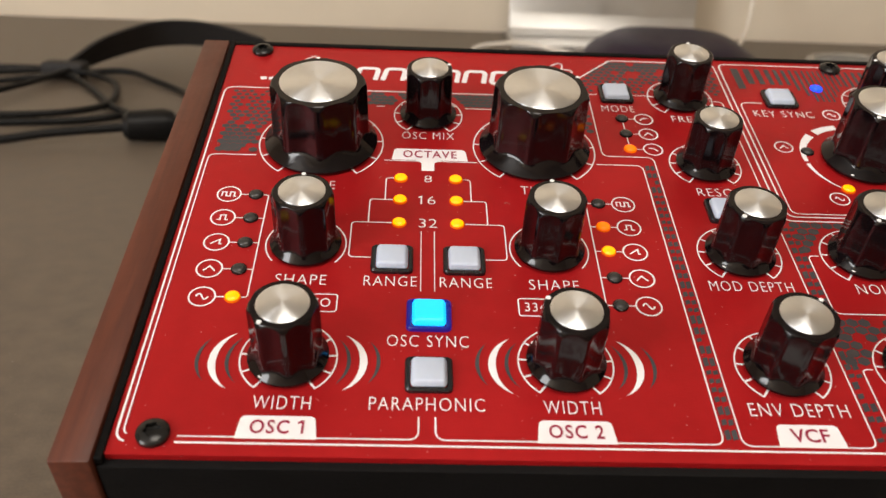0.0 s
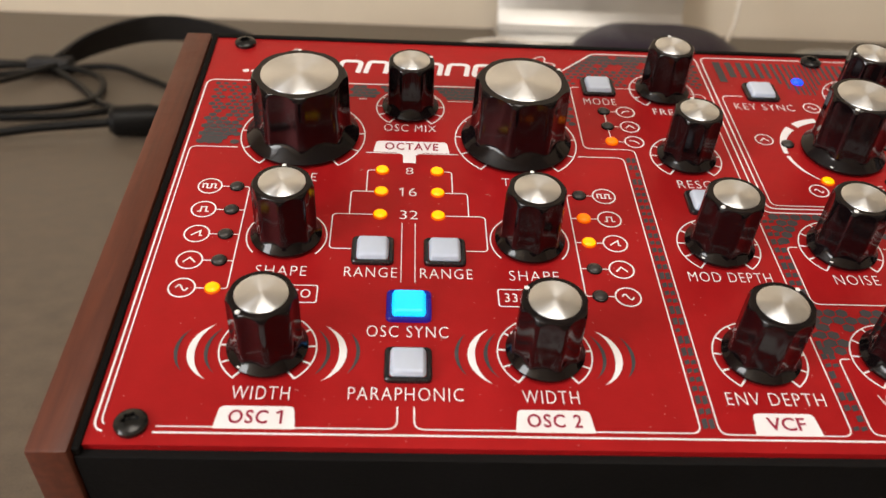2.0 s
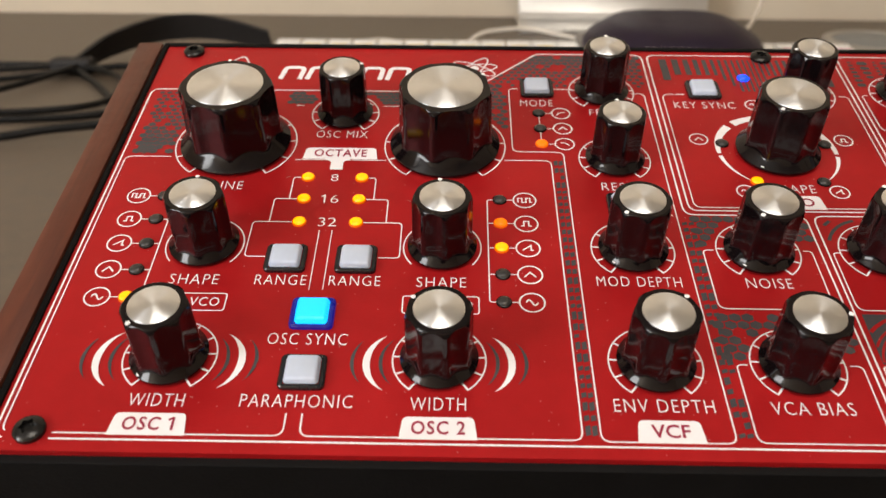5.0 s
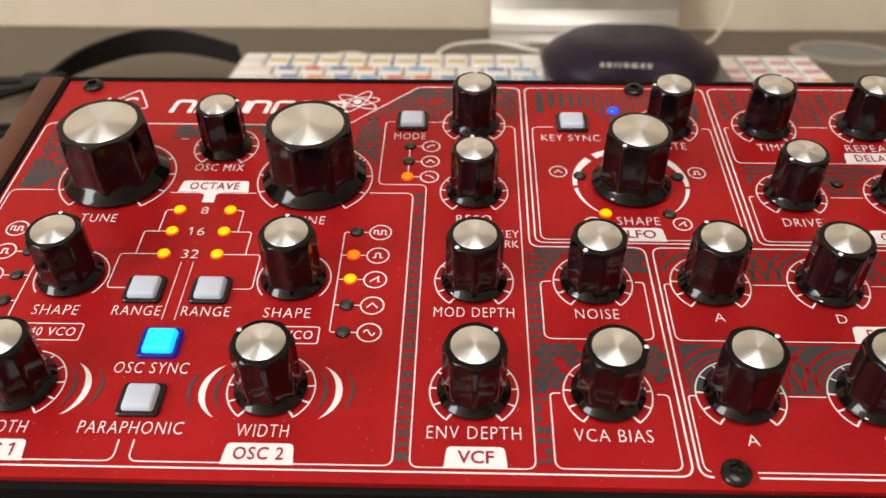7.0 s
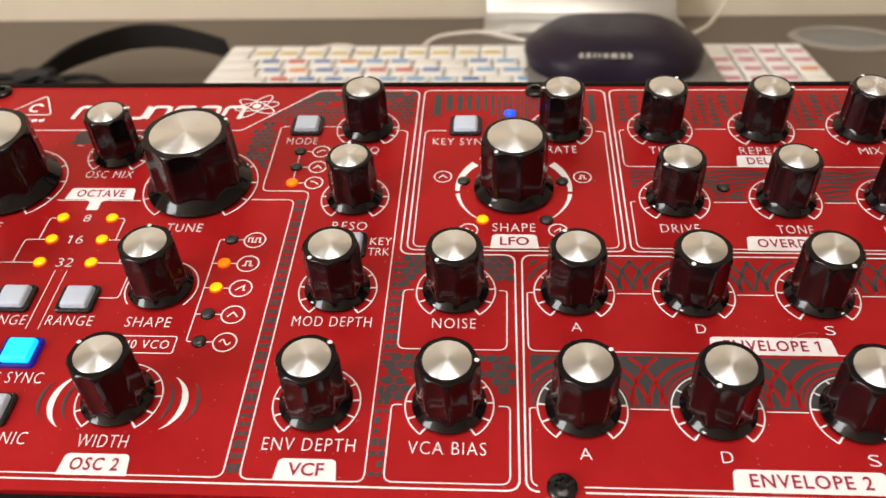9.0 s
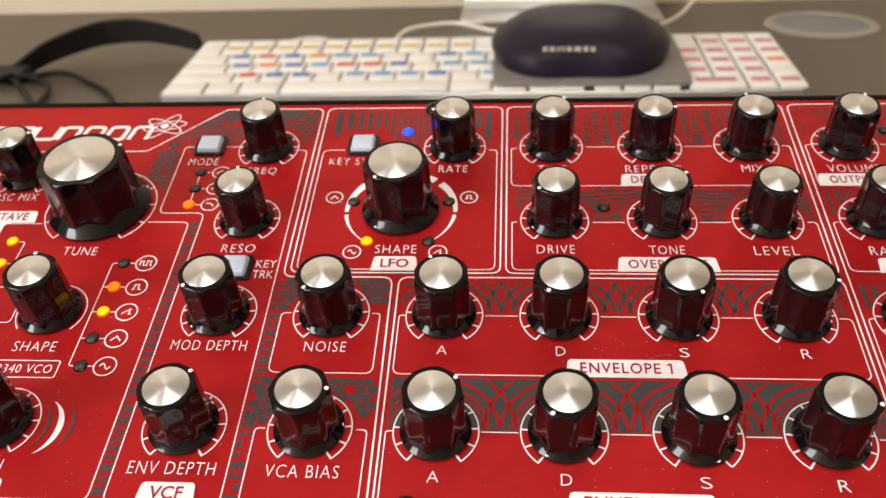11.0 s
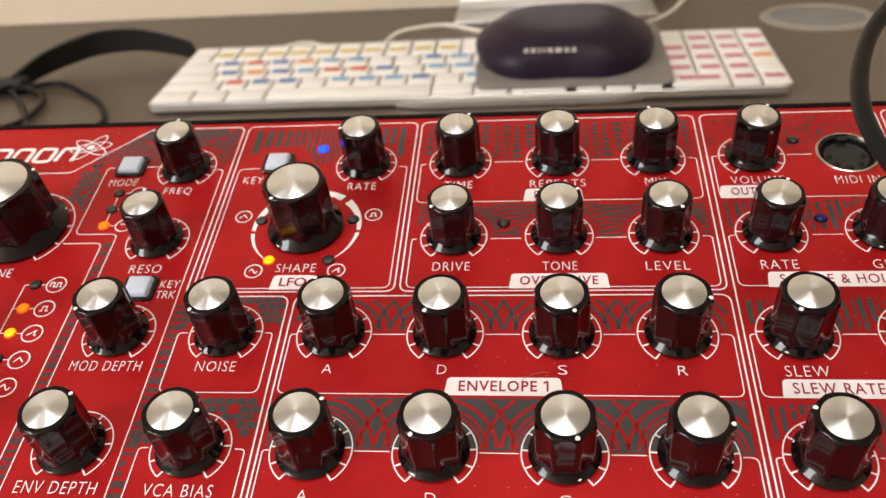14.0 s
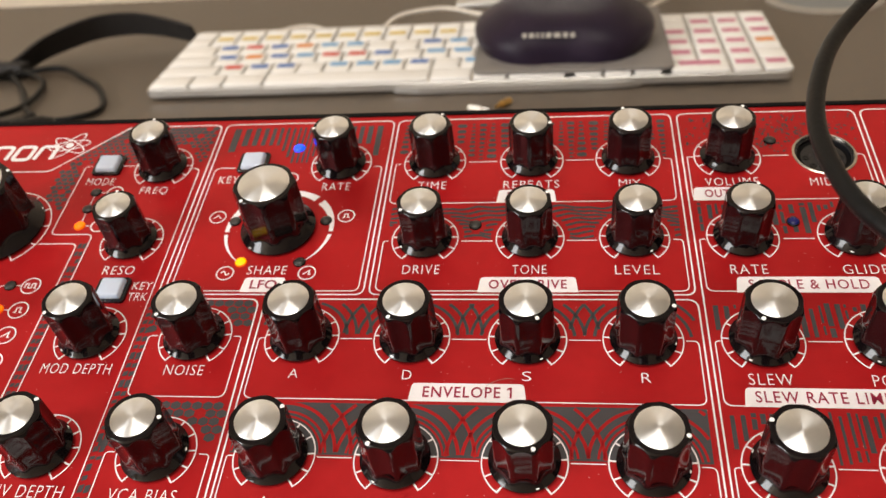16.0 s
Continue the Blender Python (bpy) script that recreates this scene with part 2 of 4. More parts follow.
def text_mesh(name, s, w, h, material, bold=0.0):
    """Flat letters of the built-in font, w by h millimetres, centred."""
    cu = bpy.data.curves.new(name, "FONT")
    cu.body, cu.size, cu.resolution_u, cu.offset = s, 1.0, 3, bold
    cu.space_character = 1.14 if len(s) > 3 else 1.0
    tmp = new("tmp", cu)
    bpy.context.view_layer.update()
    me = bpy.data.meshes.new_from_object(tmp.evaluated_get(bpy.context.evaluated_depsgraph_get()))
    bpy.data.objects.remove(tmp)
    bpy.data.curves.remove(cu)
    co = np.array([v.co[:] for v in me.vertices])
    lo, hi = co.min(0), co.max(0)
    cap = 0.72 if "Q" in s else hi[1] - lo[1]
    mid = 0.36 if "Q" in s else (hi[1] + lo[1]) / 2
    for v in me.vertices:
        v.co = ((v.co.x - (lo[0] + hi[0]) / 2) / (hi[0] - lo[0]) * w * 0.001, (v.co.y - mid) / cap * h * 0.001, 0)
    me.name = name
    me.materials.clear()
    me.materials.append(material)
    return me


def tube(pts, r, material, name, parent=None, label="", n=10, res=6):
    """A round cable along smooth 3D points (metres)."""
    P = [Vector(p) for p in pts]
    fine = []
    for i in range(len(P) - 1):
        a, b, c, d = P[max(i - 1, 0)], P[i], P[i + 1], P[min(i + 2, len(P) - 1)]
        for j in range(res):
            t = j / res
            fine.append(0.5 * ((2 * b) + (c - a) * t + (2 * a - 5 * b + 4 * c - d) * t * t + (3 * b - a - 3 * c + d) * t ** 3))
    fine.append(P[-1])
    bm = bmesh.new()
    rings = []
    up = Vector((0.13, 0.31, 0.94))
    for i, p in enumerate(fine):
        d = (fine[min(i + 1, len(fine) - 1)] - fine[max(i - 1, 0)]).normalized()
        u = (up - d * up.dot(d)).normalized()
        up = u
        v = d.cross(u)
        rings.append([bm.verts.new((p + (u * math.cos(2 * math.pi * k / n) + v * math.sin(2 * math.pi * k / n)) * r) * 1000) for k in range(n)])
    for a, b in zip(rings, rings[1:]):
        for k in range(n):
            bm.faces.new((a[k], a[(k + 1) % n], b[(k + 1) % n], b[k]))
    bm.faces.new(rings[0][::-1])
    bm.faces.new(rings[-1])
    me = to_mesh(name, bm, material, 40)
    ob = new(name, me)
    if parent:
        ob.parent = parent
    if label:
        ob["label"] = label
    return ob


def solid(name, bm, material, label, category="", kind="structure", smooth=0.0):
    return tagged(new(name, to_mesh(name, bm, material, smooth)), label, category, "", kind)


# ---- room (metres given as millimetres) ----
WALL_Y = 766
solid("floor", box(-2200, 2600, -2300, WALL_Y, -800, -740), FLOORM, "brown oak plank floor of the room", "floor")
solid("wall_north", box(-2200, 2600, WALL_Y, WALL_Y + 120, -740, 1660), WALLM, "plain beige painted wall behind the table", "wall")
solid("wall_south", box(-2200, 2600, -2420, -2300, -740, 1660), WALLM, "plain beige painted wall", "wall")
def joined(boxes):
    bm = bmesh.new()
    for b in boxes:
        me = bpy.data.meshes.new("piece")
        b.to_mesh(me)
        b.free()
        bm.from_mesh(me)
        bpy.data.meshes.remove(me)
    return bm


WY0, WY1, WZ0, WZ1 = -2220, -1140, 110, 1540       # window opening
solid("wall_west", joined([box(-2320, -2200, -2420, WY0, -740, 1660), box(-2320, -2200, WY1, WALL_Y + 120, -740, 1660), box(-2320, -2200, WY0, WY1, -740, WZ0), box(-2320, -2200, WY0, WY1, WZ1, 1660)]), WALLM, "beige painted wall with a window opening", "wall")
win = tagged(root("window_1", pose(0, 0, 0), "plain white window frame in the beige wall", "window"), kind="structure")
for y0, y1, z0, z1 in ((WY0, WY0 + 50, WZ0, WZ1), (WY1 - 50, WY1, WZ0, WZ1), (WY0 + 50, WY1 - 50, WZ0, WZ0 + 50), (WY0 + 50, WY1 - 50, WZ1 - 50, WZ1)):
    part("window_frame", box(-2290, -2240, y0, y1, z0, z1, 3), CEILM, win)
solid("wall_east", box(2600, 2720, -2420, WALL_Y + 120, -740, 1660), WALLM, "plain beige painted wall", "wall")
solid("ceiling", box(-2320, 2720, -2420, WALL_Y + 120, 1660, 1740), CEILM, "plain white painted ceiling", "ceiling")

desk = root("table", pose(0, 0, 0), "taupe laminate table top against the beige wall", "table")
part("tabletop", box(-900, 1300, -420, WALL_Y - 4, -28, 0, 2), TABLE, desk)
for lx in (-840, 1240):
    for ly in (-360, 680):
        part("leg", box(lx - 25, lx + 25, ly - 25, ly + 25, -740, -28, 3), BLACK, desk)

# ---- synthesizer ----
synth = root("synthesizer", INST, "red desktop synthesizer with black knobs and wooden cheeks on table", "synthesizer")
PW, PH = 406.4, 128.5
SIN, COS = math.sin(radians(TILT)), math.cos(radians(TILT))


def ground(y):
    """Height of the table in the panel's axes under depth y."""
    return -(HEIGHT * 1000 + y * SIN) / COS


def prism(x0, x1, prof, bevel=0.0):
    bm = bmesh.new()
    a = [bm.verts.new((x0, y, z)) for y, z in prof]
    b = [bm.verts.new((x1, y, z)) for y, z in prof]
    bm.faces.new(a[::-1])
    bm.faces.new(b)
    for i in range(len(prof)):
        j = (i + 1) % len(prof)
        bm.faces.new((a[i], a[j], b[j], b[i]))
    bmesh.ops.recalc_face_normals(bm, faces=bm.faces)
    if bevel:
        bmesh.ops.bevel(bm, geom=bm.edges[:], offset=bevel, segments=2, affect="EDGES", profile=0.5)
    return bm


case = part("case", prism(-1.4, PW + 1.4, [(-1.6, -1.3), (PH + 1.8, -1.3), (PH + 1.8, ground(PH + 1.8) + 3), (-1.6, ground(-1.6) + 3)], 0.7), BLACK, synth, "black powder-coated metal case", 30)
for x0, x1 in ((-8.3, -1.6), (PW + 1.6, PW + 8.3)):
    part("wooden_cheek", prism(x0, x1, [(-2.2, 0.9), (PH + 1.0, 0.9), (PH + 1.0, ground(PH + 1.0) + 1.5), (-2.2, ground(-2.2) + 1.5)], 0.6), CHEEK, synth, "red-brown stained wooden end cheek", 30)
part("panel_rim", box(-1.4, 0.0, -1.2, PH + 1.6, -1.2, 0.5, 0.3), BLACK, synth)
part("panel_rim", box(PW, PW + 1.4, -1.2, PH + 1.6, -1.2, 0.5, 0.3), BLACK, synth)
part("panel_rim", box(0.0, PW, PH, PH + 1.6, -1.2, 0.5, 0.3), BLACK, synth)
for fx, fy in ((12, 10), (PW - 12, 10), (12, PH - 8), (PW - 12, PH - 8)):
    foot_bm = lathe([(0, 0), (6, 0), (6, 4), (0, 4)], 20)
    fo = hang("rubber_foot", to_mesh("rubber_foot", foot_bm, RUBBER, 30), synth, fx, fy, ground(fy) - 0.2, 0, "", -TILT)
# the socket's hole is cut through the panel
MIDI = (290.4, 109.3)


def panel_mesh():
    bm = bmesh.new()
    n = 40
    ring = [bm.verts.new((MIDI[0] + 7.3 * math.cos(2 * math.pi * i / n), MIDI[1] + 7.3 * math.sin(2 * math.pi * i / n), 0)) for i in range(n)]
    c = [bm.verts.new(p) for p in ((PW, PH, 0), (0, PH, 0), (0, 0, 0), (PW, 0, 0))]
    q = n // 4
    for k in range(4):
        seg = [ring[(k * q + i) % n] for i in range(q + 1)]
        for i in range(q):
            bm.faces.new((seg[i], c[k], seg[i + 1]))
        bm.faces.new((seg[-1], c[k], c[(k + 1) % 4]))
    top = bm.faces[:]
    ext = bmesh.ops.extrude_face_region(bm, geom=top)
    for g in ext["geom"]:
        if isinstance(g, bmesh.types.BMVert):
            g.co.z -= 1.3
    bmesh.ops.recalc_face_normals(bm, faces=bm.faces)
    return bm


panel = part("front_panel", panel_mesh(), RED, synth, "satin red metal front panel with white printing")


# -- knobs --
def smax(a, b, k):
    """The larger of two radii, blended over k."""
    q = max(k - abs(a - b), 0) / k
    return max(a, b) + q * q * k / 4


def knob_mesh(rb, rt, h, rs, sides):
    """Fluted cap: rb and rt body radii at foot and top, rs skirt radius, h height; a bevelled shoulder, a flared skirt."""
    n = sides * 14
    flare = 3.5 if rs < 9 else 4.1 if rs < 11 else 5.0
    zs = [0.35, 0.5, 0.8, 1.1] + [1.2 + 0.22 * i for i in range(int((flare + 1.0) / 0.22))]
    zs += [7.5, h - 2.5, h - 1.2] + [h - 1.0 + 0.1 * i for i in range(11)]
    bm = bmesh.new()
    rings = []
    for z in zs:
        rr = rb + (rt - rb) * z / h
        cap = 0.966 * rr - max(0.0, z - (h - 1.0)) * 0.42 - max(0.0, z - (h - 0.25)) * 0.9
        u = min(1, max(0, (z - 1.1) / (flare - 1.1)))
        skirt = rs - (rs - rb * 0.80) * u ** 0.95 - (0.30 if z < 0.4 else 0.1 if z < 0.6 else 0)
        ring = []
        for i in range(n):
            a = 2 * math.pi * i / n
            d = ((a % (2 * math.pi / sides)) - math.pi / sides) / (math.pi / sides)
            flat = rr * math.cos(math.pi / sides) / math.cos(d * math.pi / sides) - 0.040 * rr * (1 - d * d)
            r = smax(-smax(-flat, -cap, 0.10), skirt, 0.4)
            ring.append(bm.verts.new((r * math.cos(a), r * math.sin(a), z)))
        rings.append(ring)
    for a, b in zip(rings, rings[1:]):
        for i in range(n):
            j = (i + 1) % n
            bm.faces.new((a[i], a[j], b[j], b[i]))
    bm.faces.new(rings[-1])
    bm.faces.new(rings[0][::-1])
    return bm


def disc_mesh(r):
    return lathe([(r, 0.0), (r, 0.12), (r - 0.25, 0.28), (0, 0.30)], 56)


KINDS = {"small": (6.4, 6.3, 13.8, 7.15, 8, 4.5), "tall": (5.95, 5.85, 13.2, 6.8, 8, 4.25), "medium": (8.35, 8.15, 16.0, 9.65, 8, 6.3), "large": (11.35, 10.95, 16.4, 12.8, 8, 8.4)}
DOTM = to_mesh("pointer_dot", lathe([(0.48, 0), (0.44, 0.12), (0, 0.16)], 14), DOT, 40)
BASEM = to_mesh("knob_collar", lathe([(5.0, 0.02), (5.0, 0.7), (0, 0.7)], 32), BLACK, 40)
KM = {}
for kind, (rb, rt, h, rs, sides, rd) in KINDS.items():
    KM[kind] = (to_mesh("knob_" + kind, knob_mesh(rb, rt, h, rs, sides), KNOB, 32), to_mesh("disc_" + kind, disc_mesh(rd), SILVER, 35))


def ring_print(x, y, r, ticks):
    """The printed scale round a knob, open towards its foot."""
    bm = bmesh.new()
    a0, a1 = -52, 232
    if not ticks:
        a0, a1 = -40, 220
    ribbon(bm, arc(x, y, r, a0, a1, 56), 0.30)
    for i in range(ticks):
        a = radians(a0 + (a1 - a0) * i / max(1, ticks - 1))
        L = 2.0 if i in (0, ticks - 1) else 1.5
        ribbon(bm, [(x + (r + 0.1) * math.cos(a), y + (r + 0.1) * math.sin(a)), (x + (r - L) * math.cos(a), y + (r - L) * math.sin(a))], 0.40)
    part("printed_scale", bm, WHITE, panel)


def knob(x, y, kind, angle, ring=8.5, ticks=11):
    rb, rt, h, rs, sides, rd = KINDS[kind]
    k = hang("knob", KM[kind][0], synth, x, y, 0, angle, "gloss black faceted knob with a spun aluminium top")
    hang("knob_collar", BASEM, k)
    hang("top_disc", KM[kind][1], k, 0, 0, h, 0, "brushed aluminium disc")
    hang("pointer_dot", DOTM, k, rt - 0.95, 0, h - 0.1, 0, "white dot")
    hang("pointer_dot", DOTM, k, rs - 0.55, 0, 1.35, 0, "white dot")
    if ring:
        ring_print(x, y, 8.15 if kind == "tall" else ring, ticks)


C = (26.6, 51.1, 75.7, 114.9, 140.6, 165.9, 191.1, 216.8, 241.6, 266.5, 291.6)
R1, R2, R3, R4 = 108.7, 80.7, 50.4, 20.5
knob(C[0], 85.3, "large", 95, 14.1, 11)
knob(C[2], 85.3, "large", 32, 14.1, 11)
knob(C[1], 97.8, "tall", 23, 8.3)
knob(C[0], R3, "small", 92, 8.0, 0)
knob(C[2], R3, "small", 96, 8.0, 0)
knob(C[0], R4, "small", 232)
knob(C[2], R4, "small", 148)
knob(C[3], R1, "tall", 88)
knob(C[3], R2, "tall", 97)
knob(C[3], R3, "small", 227)
knob(C[3], R4, "small", 45)
knob(C[4], R3, "small", 232)
knob(C[4], R4, "small", 2)
knob(153.2, 84.5, "medium", 234, 0)
knob(165.5, R1, "tall", 185)
for cx, ang in ((C[6], 53), (C[7], 356), (C[8], 110), (C[9], 58)):
    knob(cx, R1, "tall", ang)
for cx, ang in ((C[6], 215), (C[7], 30), (C[8], 303), (C[9], 63), (C[10], 250)):
    knob(cx, R2, "tall", ang)
for cx, ang in ((C[5], 118), (C[6], 239), (C[7], 297), (C[8], 344), (C[9], 239), (C[10], 240)):
    knob(cx, R3, "small", ang)
for cx, ang in ((C[5], 36), (C[6], 238), (C[7], 293), (C[8], 344), (C[9], 156), (C[10], 90)):
    knob(cx, R4, "small", ang)

# -- lights, buttons, screws --
RIMM = lathe([(1.58, 0.0), (1.58, 0.16), (1.5, 0.34), (1.34, 0.40), (1.3, 0.30)], 28)
LEDM = lathe([(1.33, 0.28), (1.27, 0.5), (1.0, 0.72), (0.55, 0.84), (0, 0.87)], 24)
LED = {}
for nm, mt, rim in (("amber", AMBER, AMBERRIM), ("orange", ORANGE, AMBERRIM), ("blue", BLUELED, BLUELED), ("dim", DARKBLUE, SCREWM), ("off", LEDOFF, SCREWM)):
    LED[nm] = (to_mesh("led_rim_" + nm, RIMM.copy(), rim, 35), to_mesh("led_lens_" + nm, LEDM.copy(), mt, 50))
RIMM.free()
LEDM.free()
LEDTXT = {"amber": "lit amber light", "orange": "lit orange light", "blue": "lit blue light", "dim": "dim blue light", "off": "unlit dark light"}


def led(x, y, kind):
    rim = hang("indicator_light", LED[kind][0], synth, x, y, 0.05, 0, LEDTXT[kind])
    hang("lens", LED[kind][1], rim)


for yy in (72.8, 65.3, 57.7):
    led(45.1, yy, "amber")
    led(57.2, yy, "amber")
LY = (65.7, 58.0, 50.4, 42.7, 35.1)
for i, yy in enumerate(LY):
    led(14.4, yy, "amber" if i == 4 else "off")
    led(87.95, yy, {1: "orange", 2: "amber"}.get(i, "off"))
for i, yy in enumerate((98.9, 92.5, 86.3)):
    led(98.5, yy, "orange" if i == 2 else "off")
led(152.4, 115.6, "blue")
for x, y, k in ((141.0, 87.3, "off"), (165.0, 87.3, "off"), (145.9, 73.2, "amber"), (160.8, 73.2, "off"), (153.2, 97.0, "off"), (203.3, 85.2, "off"), (278.0, 114.8, "off"), (278.7, 85.4, "dim")):
    led(x, y, k)


def cap_mesh():
    bm = box(-3.15, 3.15, -2.95, 3.25, 0.2, 2.0, 0.75, 4)
    for v in bm.verts:
        if v.co.z > 1.2:
            v.co.x *= 0.95
            v.co.y *= 0.95
    return bm


def frame_mesh():
    """The bezel: a rounded frame with the cap's well in its middle."""
    bm = bmesh.new()
    outs = rounded([(-4.2, -3.8), (4.2, -3.8), (4.2, 3.9), (-4.2, 3.9)], 1.2)
    ins = rounded([(-3.25, -3.05), (3.25, -3.05), (3.25, 3.35), (-3.25, 3.35)], 0.5)
    rows = []
    for pts, s, z in ((outs, 1, 0.0), (outs, 1, 0.7), (outs, 0.94, 1.0), (ins, 1.06, 1.0), (ins, 1, 0.8), (ins, 1, 0.05)):
        rows.append([bm.verts.new((p.x * s, p.y * s, z)) for p in pts])
    k = len(outs)
    for a, b in zip(rows, rows[1:]):
        for i in range(k):
            j = (i + 1) % k
            bm.faces.new((a[i], a[j], b[j], b[i]))
    return bm


CAPM = {"pale": to_mesh("cap_pale", cap_mesh(), CAP, 35), "lit": to_mesh("cap_lit", cap_mesh(), LIT, 35)}
BEZM = {"pale": to_mesh("bezel", frame_mesh(), BEZEL, 35), "lit": to_mesh("bezel_lit", frame_mesh(), BEZELGLOW, 35)}


def button(x, y, kind="pale"):
    b = hang("push_button", BEZM[kind], synth, x, y, 0, 0, "black push button bezel" if kind == "pale" else "black push button bezel, blue glow of its lit cap put into the colour")
    hang("button_cap", CAPM[kind], b, 0, 0, 0, 0, "translucent pale grey cap" if kind == "pale" else "bright blue lit cap")


button(44.0, 46.2)
button(58.3, 46.2)
button(51.3, 31.2, "lit")
button(51.3, 17.0)
button(98.6, 109.5)
button(140.8, 109.5)
button(115.5, 64.0)


def screw_mesh():
    """Domed head with a six-lobed recess."""
    bm = bmesh.new()
    n = 48

    def dome(r):
        return 0.45 + 1.15 * math.sqrt(max(0.0, 1 - 0.94 * (r / 2.75) ** 2))

    star = [1.28 * (1 + 0.17 * math.cos(6 * 2 * math.pi * i / n)) for i in range(n)]
    rows = []
    for f, z in ((0.5, 0.55), (0.9, 0.6), (1.0, None), (1.06, None)):
        rows.append([(star[i] * f, dome(star[i] * f) if z is None else z) for i in range(n)])
    for r in (1.8, 2.15, 2.45, 2.65, 2.75):
        rows.append([(r, dome(r))] * n)
    rows.append([(2.75, 0.0)] * n)
    rings = [[bm.verts.new((r * math.cos(2 * math.pi * i / n), r * math.sin(2 * math.pi * i / n), z)) for i, (r, z) in enumerate(row)] for row in rows]
    for p, q in zip(rings, rings[1:]):
        for i in range(n):
            j = (i + 1) % n
            bm.faces.new((p[i], q[i], q[j], p[j]))
    bm.faces.new(rings[0])
    return bm


SM = to_mesh("screw", screw_mesh(), SCREWM, 35)
SCREWS = ((6.8, 3.9), (161.3, 3.2), (399, 3.9), (7.6, 125.6), (159.3, 125.6), (399, 125.6))
for sx, sy in SCREWS:
    hang("screw", SM, synth, sx, sy, 0, 17, "black domed panel screw with a star recess")

# -- socket --
sock = part("midi_socket", lathe([(7.25, -9), (7.25, 0.0), (7.8, 0.0), (7.8, 0.3), (7.5, 0.5), (7.2, 0.4), (7.1, -0.3), (7.1, -9)], 48), METAL, synth, "round five-pin socket with a nickel rim", 35)
sock.matrix_basis = pose(MIDI[0] * 0.001, MIDI[1] * 0.001, 0)
core = hang("socket_core", to_mesh("socket_core", lathe([(7.05, -9), (7.05, -0.4), (6.6, -0.4), (6.5, -2.0), (5.6, -2.0), (5.5, -1.2), (0, -1.2)], 40), BEZEL, 35), sock)
PIN = to_mesh("pin_hole", lathe([(0.8, -1.18), (0.75, -1.02), (0.45, -1.02), (0.4, -1.18)], 14), SCREWM, 30)
for a in (0, 45, 90, 135, 180):
    hang("pin_hole", PIN, sock, 4.2 * math.cos(radians(a + 180)), 4.2 * math.sin(radians(a + 180)), 0)
hang("key_notch", to_mesh("key_notch", box(-1.2, 1.2, 5.2, 6.7, -1.2, 0.1, 0.2), BEZEL, 0), sock)


# -- white line work --
def line(pts, w=0.36, closed=False, r=1.8, name="printed_line"):
    """A printed line; it stops short of the screws along the front edge."""
    bm = bmesh.new()
    p = rounded(pts, r, closed)
    near = [Vector(c) for c in SCREWS[:3]]
    if min(q.y for q in p) < 5:
        if closed:
            p = p + p[:1]
        fine = [a.lerp(b, i / k) for a, b in zip(p, p[1:]) for k in [max(1, int((b - a).length / 0.5))] for i in range(k)] + [p[-1]]
        run = []
        for q in fine + [None]:
            if q is not None and all((q - c).length > 3.9 for c in near):
                run.append(q)
            else:
                if len(run) > 1:
                    ribbon(bm, run, w * 0.88)
                run = []
    else:
        ribbon(bm, p, w * 0.88, closed)
    return part(name, bm, WHITE, panel)


THICK = 0.43
TOP, BOT = 126.5, 2.4
line([(0.9, BOT), (0.9, 107.9), (81.0, 107.9), (99.5, TOP), (127.5, TOP), (127.5, 61.6), (153.3, 61.6), (153.9, BOT)], THICK, True, 2.5)
line([(128.9, 63.0), (128.9, TOP), (178.1, TOP), (178.1, 63.0)], THICK, True, 2.2)
line([(179.4, 63.0), (179.4, TOP), (253.8, TOP), (254.0, 63.0)], THICK, True, 2.2)
line([(155.0, BOT), (154.9, 61.6), (254.2, 61.6), (254.4, BOT)], THICK, True, 2.4)
line([(255.6, BOT), (255.4, TOP), (301.0, TOP), (301.0, BOT)], THICK, True, 2.4)
line([(302.4, BOT), (302.4, TOP), (403.5, TOP), (403.5, BOT)], THICK, True, 2.4)
# oscillator box, broken round the two tuning knobs
line([(12.4, 79.9), (1.9, 79.9), (1.9, 3.6), (49.6, 3.6), (49.6, 8.2)], 0.32)
line([(52.4, 8.2), (52.4, 3.6), (100.2, 3.6), (100.2, 79.9), (89.6, 79.9)], 0.32)
line([(41.2, 79.3), (62.2, 79.3)], 0.3, False, 0)
line([(49.7, 55.2), (49.7, 37.8)], 0.2, False, 0)
line([(52.4, 55.2), (52.4, 37.8)], 0.2, False, 0)
line([(40.5, 101.2), (38.5, 101.2)], 0.28, False, 0)
line([(60.2, 101.2), (68, 101.2)], 0.28, False, 0)
for s, cx in ((-1, 45.1), (1, 57.2)):
    bx = 44.0 if s < 0 else 58.3
    line([(cx + s * 1.4, 72.8), (cx + s * 3.2, 72.8), (cx + s * 3.2, 65.3)], 0.3, False, 0.8)
    line([(cx + s * 1.4, 65.3), (cx + s * 6.4, 65.3), (cx + s * 6.4, 57.7)], 0.3, False, 0.8)
    line([(cx + s * 1.4, 57.7), (cx + s * 9.8, 57.7), (cx + s * 9.8, 47.0), (bx + s * 4.4, 47.0)], 0.3, False, 1.0)
line([(15.8, 65.7), (17.1, 65.7), (17.1, 35.1), (15.8, 35.1)], 0.3, False, 1.0)
line([(86.5, 65.7), (85.2, 65.7), (85.2, 35.1), (86.5, 35.1)], 0.3, False, 1.0)
for yy in LY[1:4]:
    line([(15.7, yy), (17.1, yy)], 0.3, False, 0)
    line([(86.6, yy), (85.2, yy)], 0.3, False, 0)
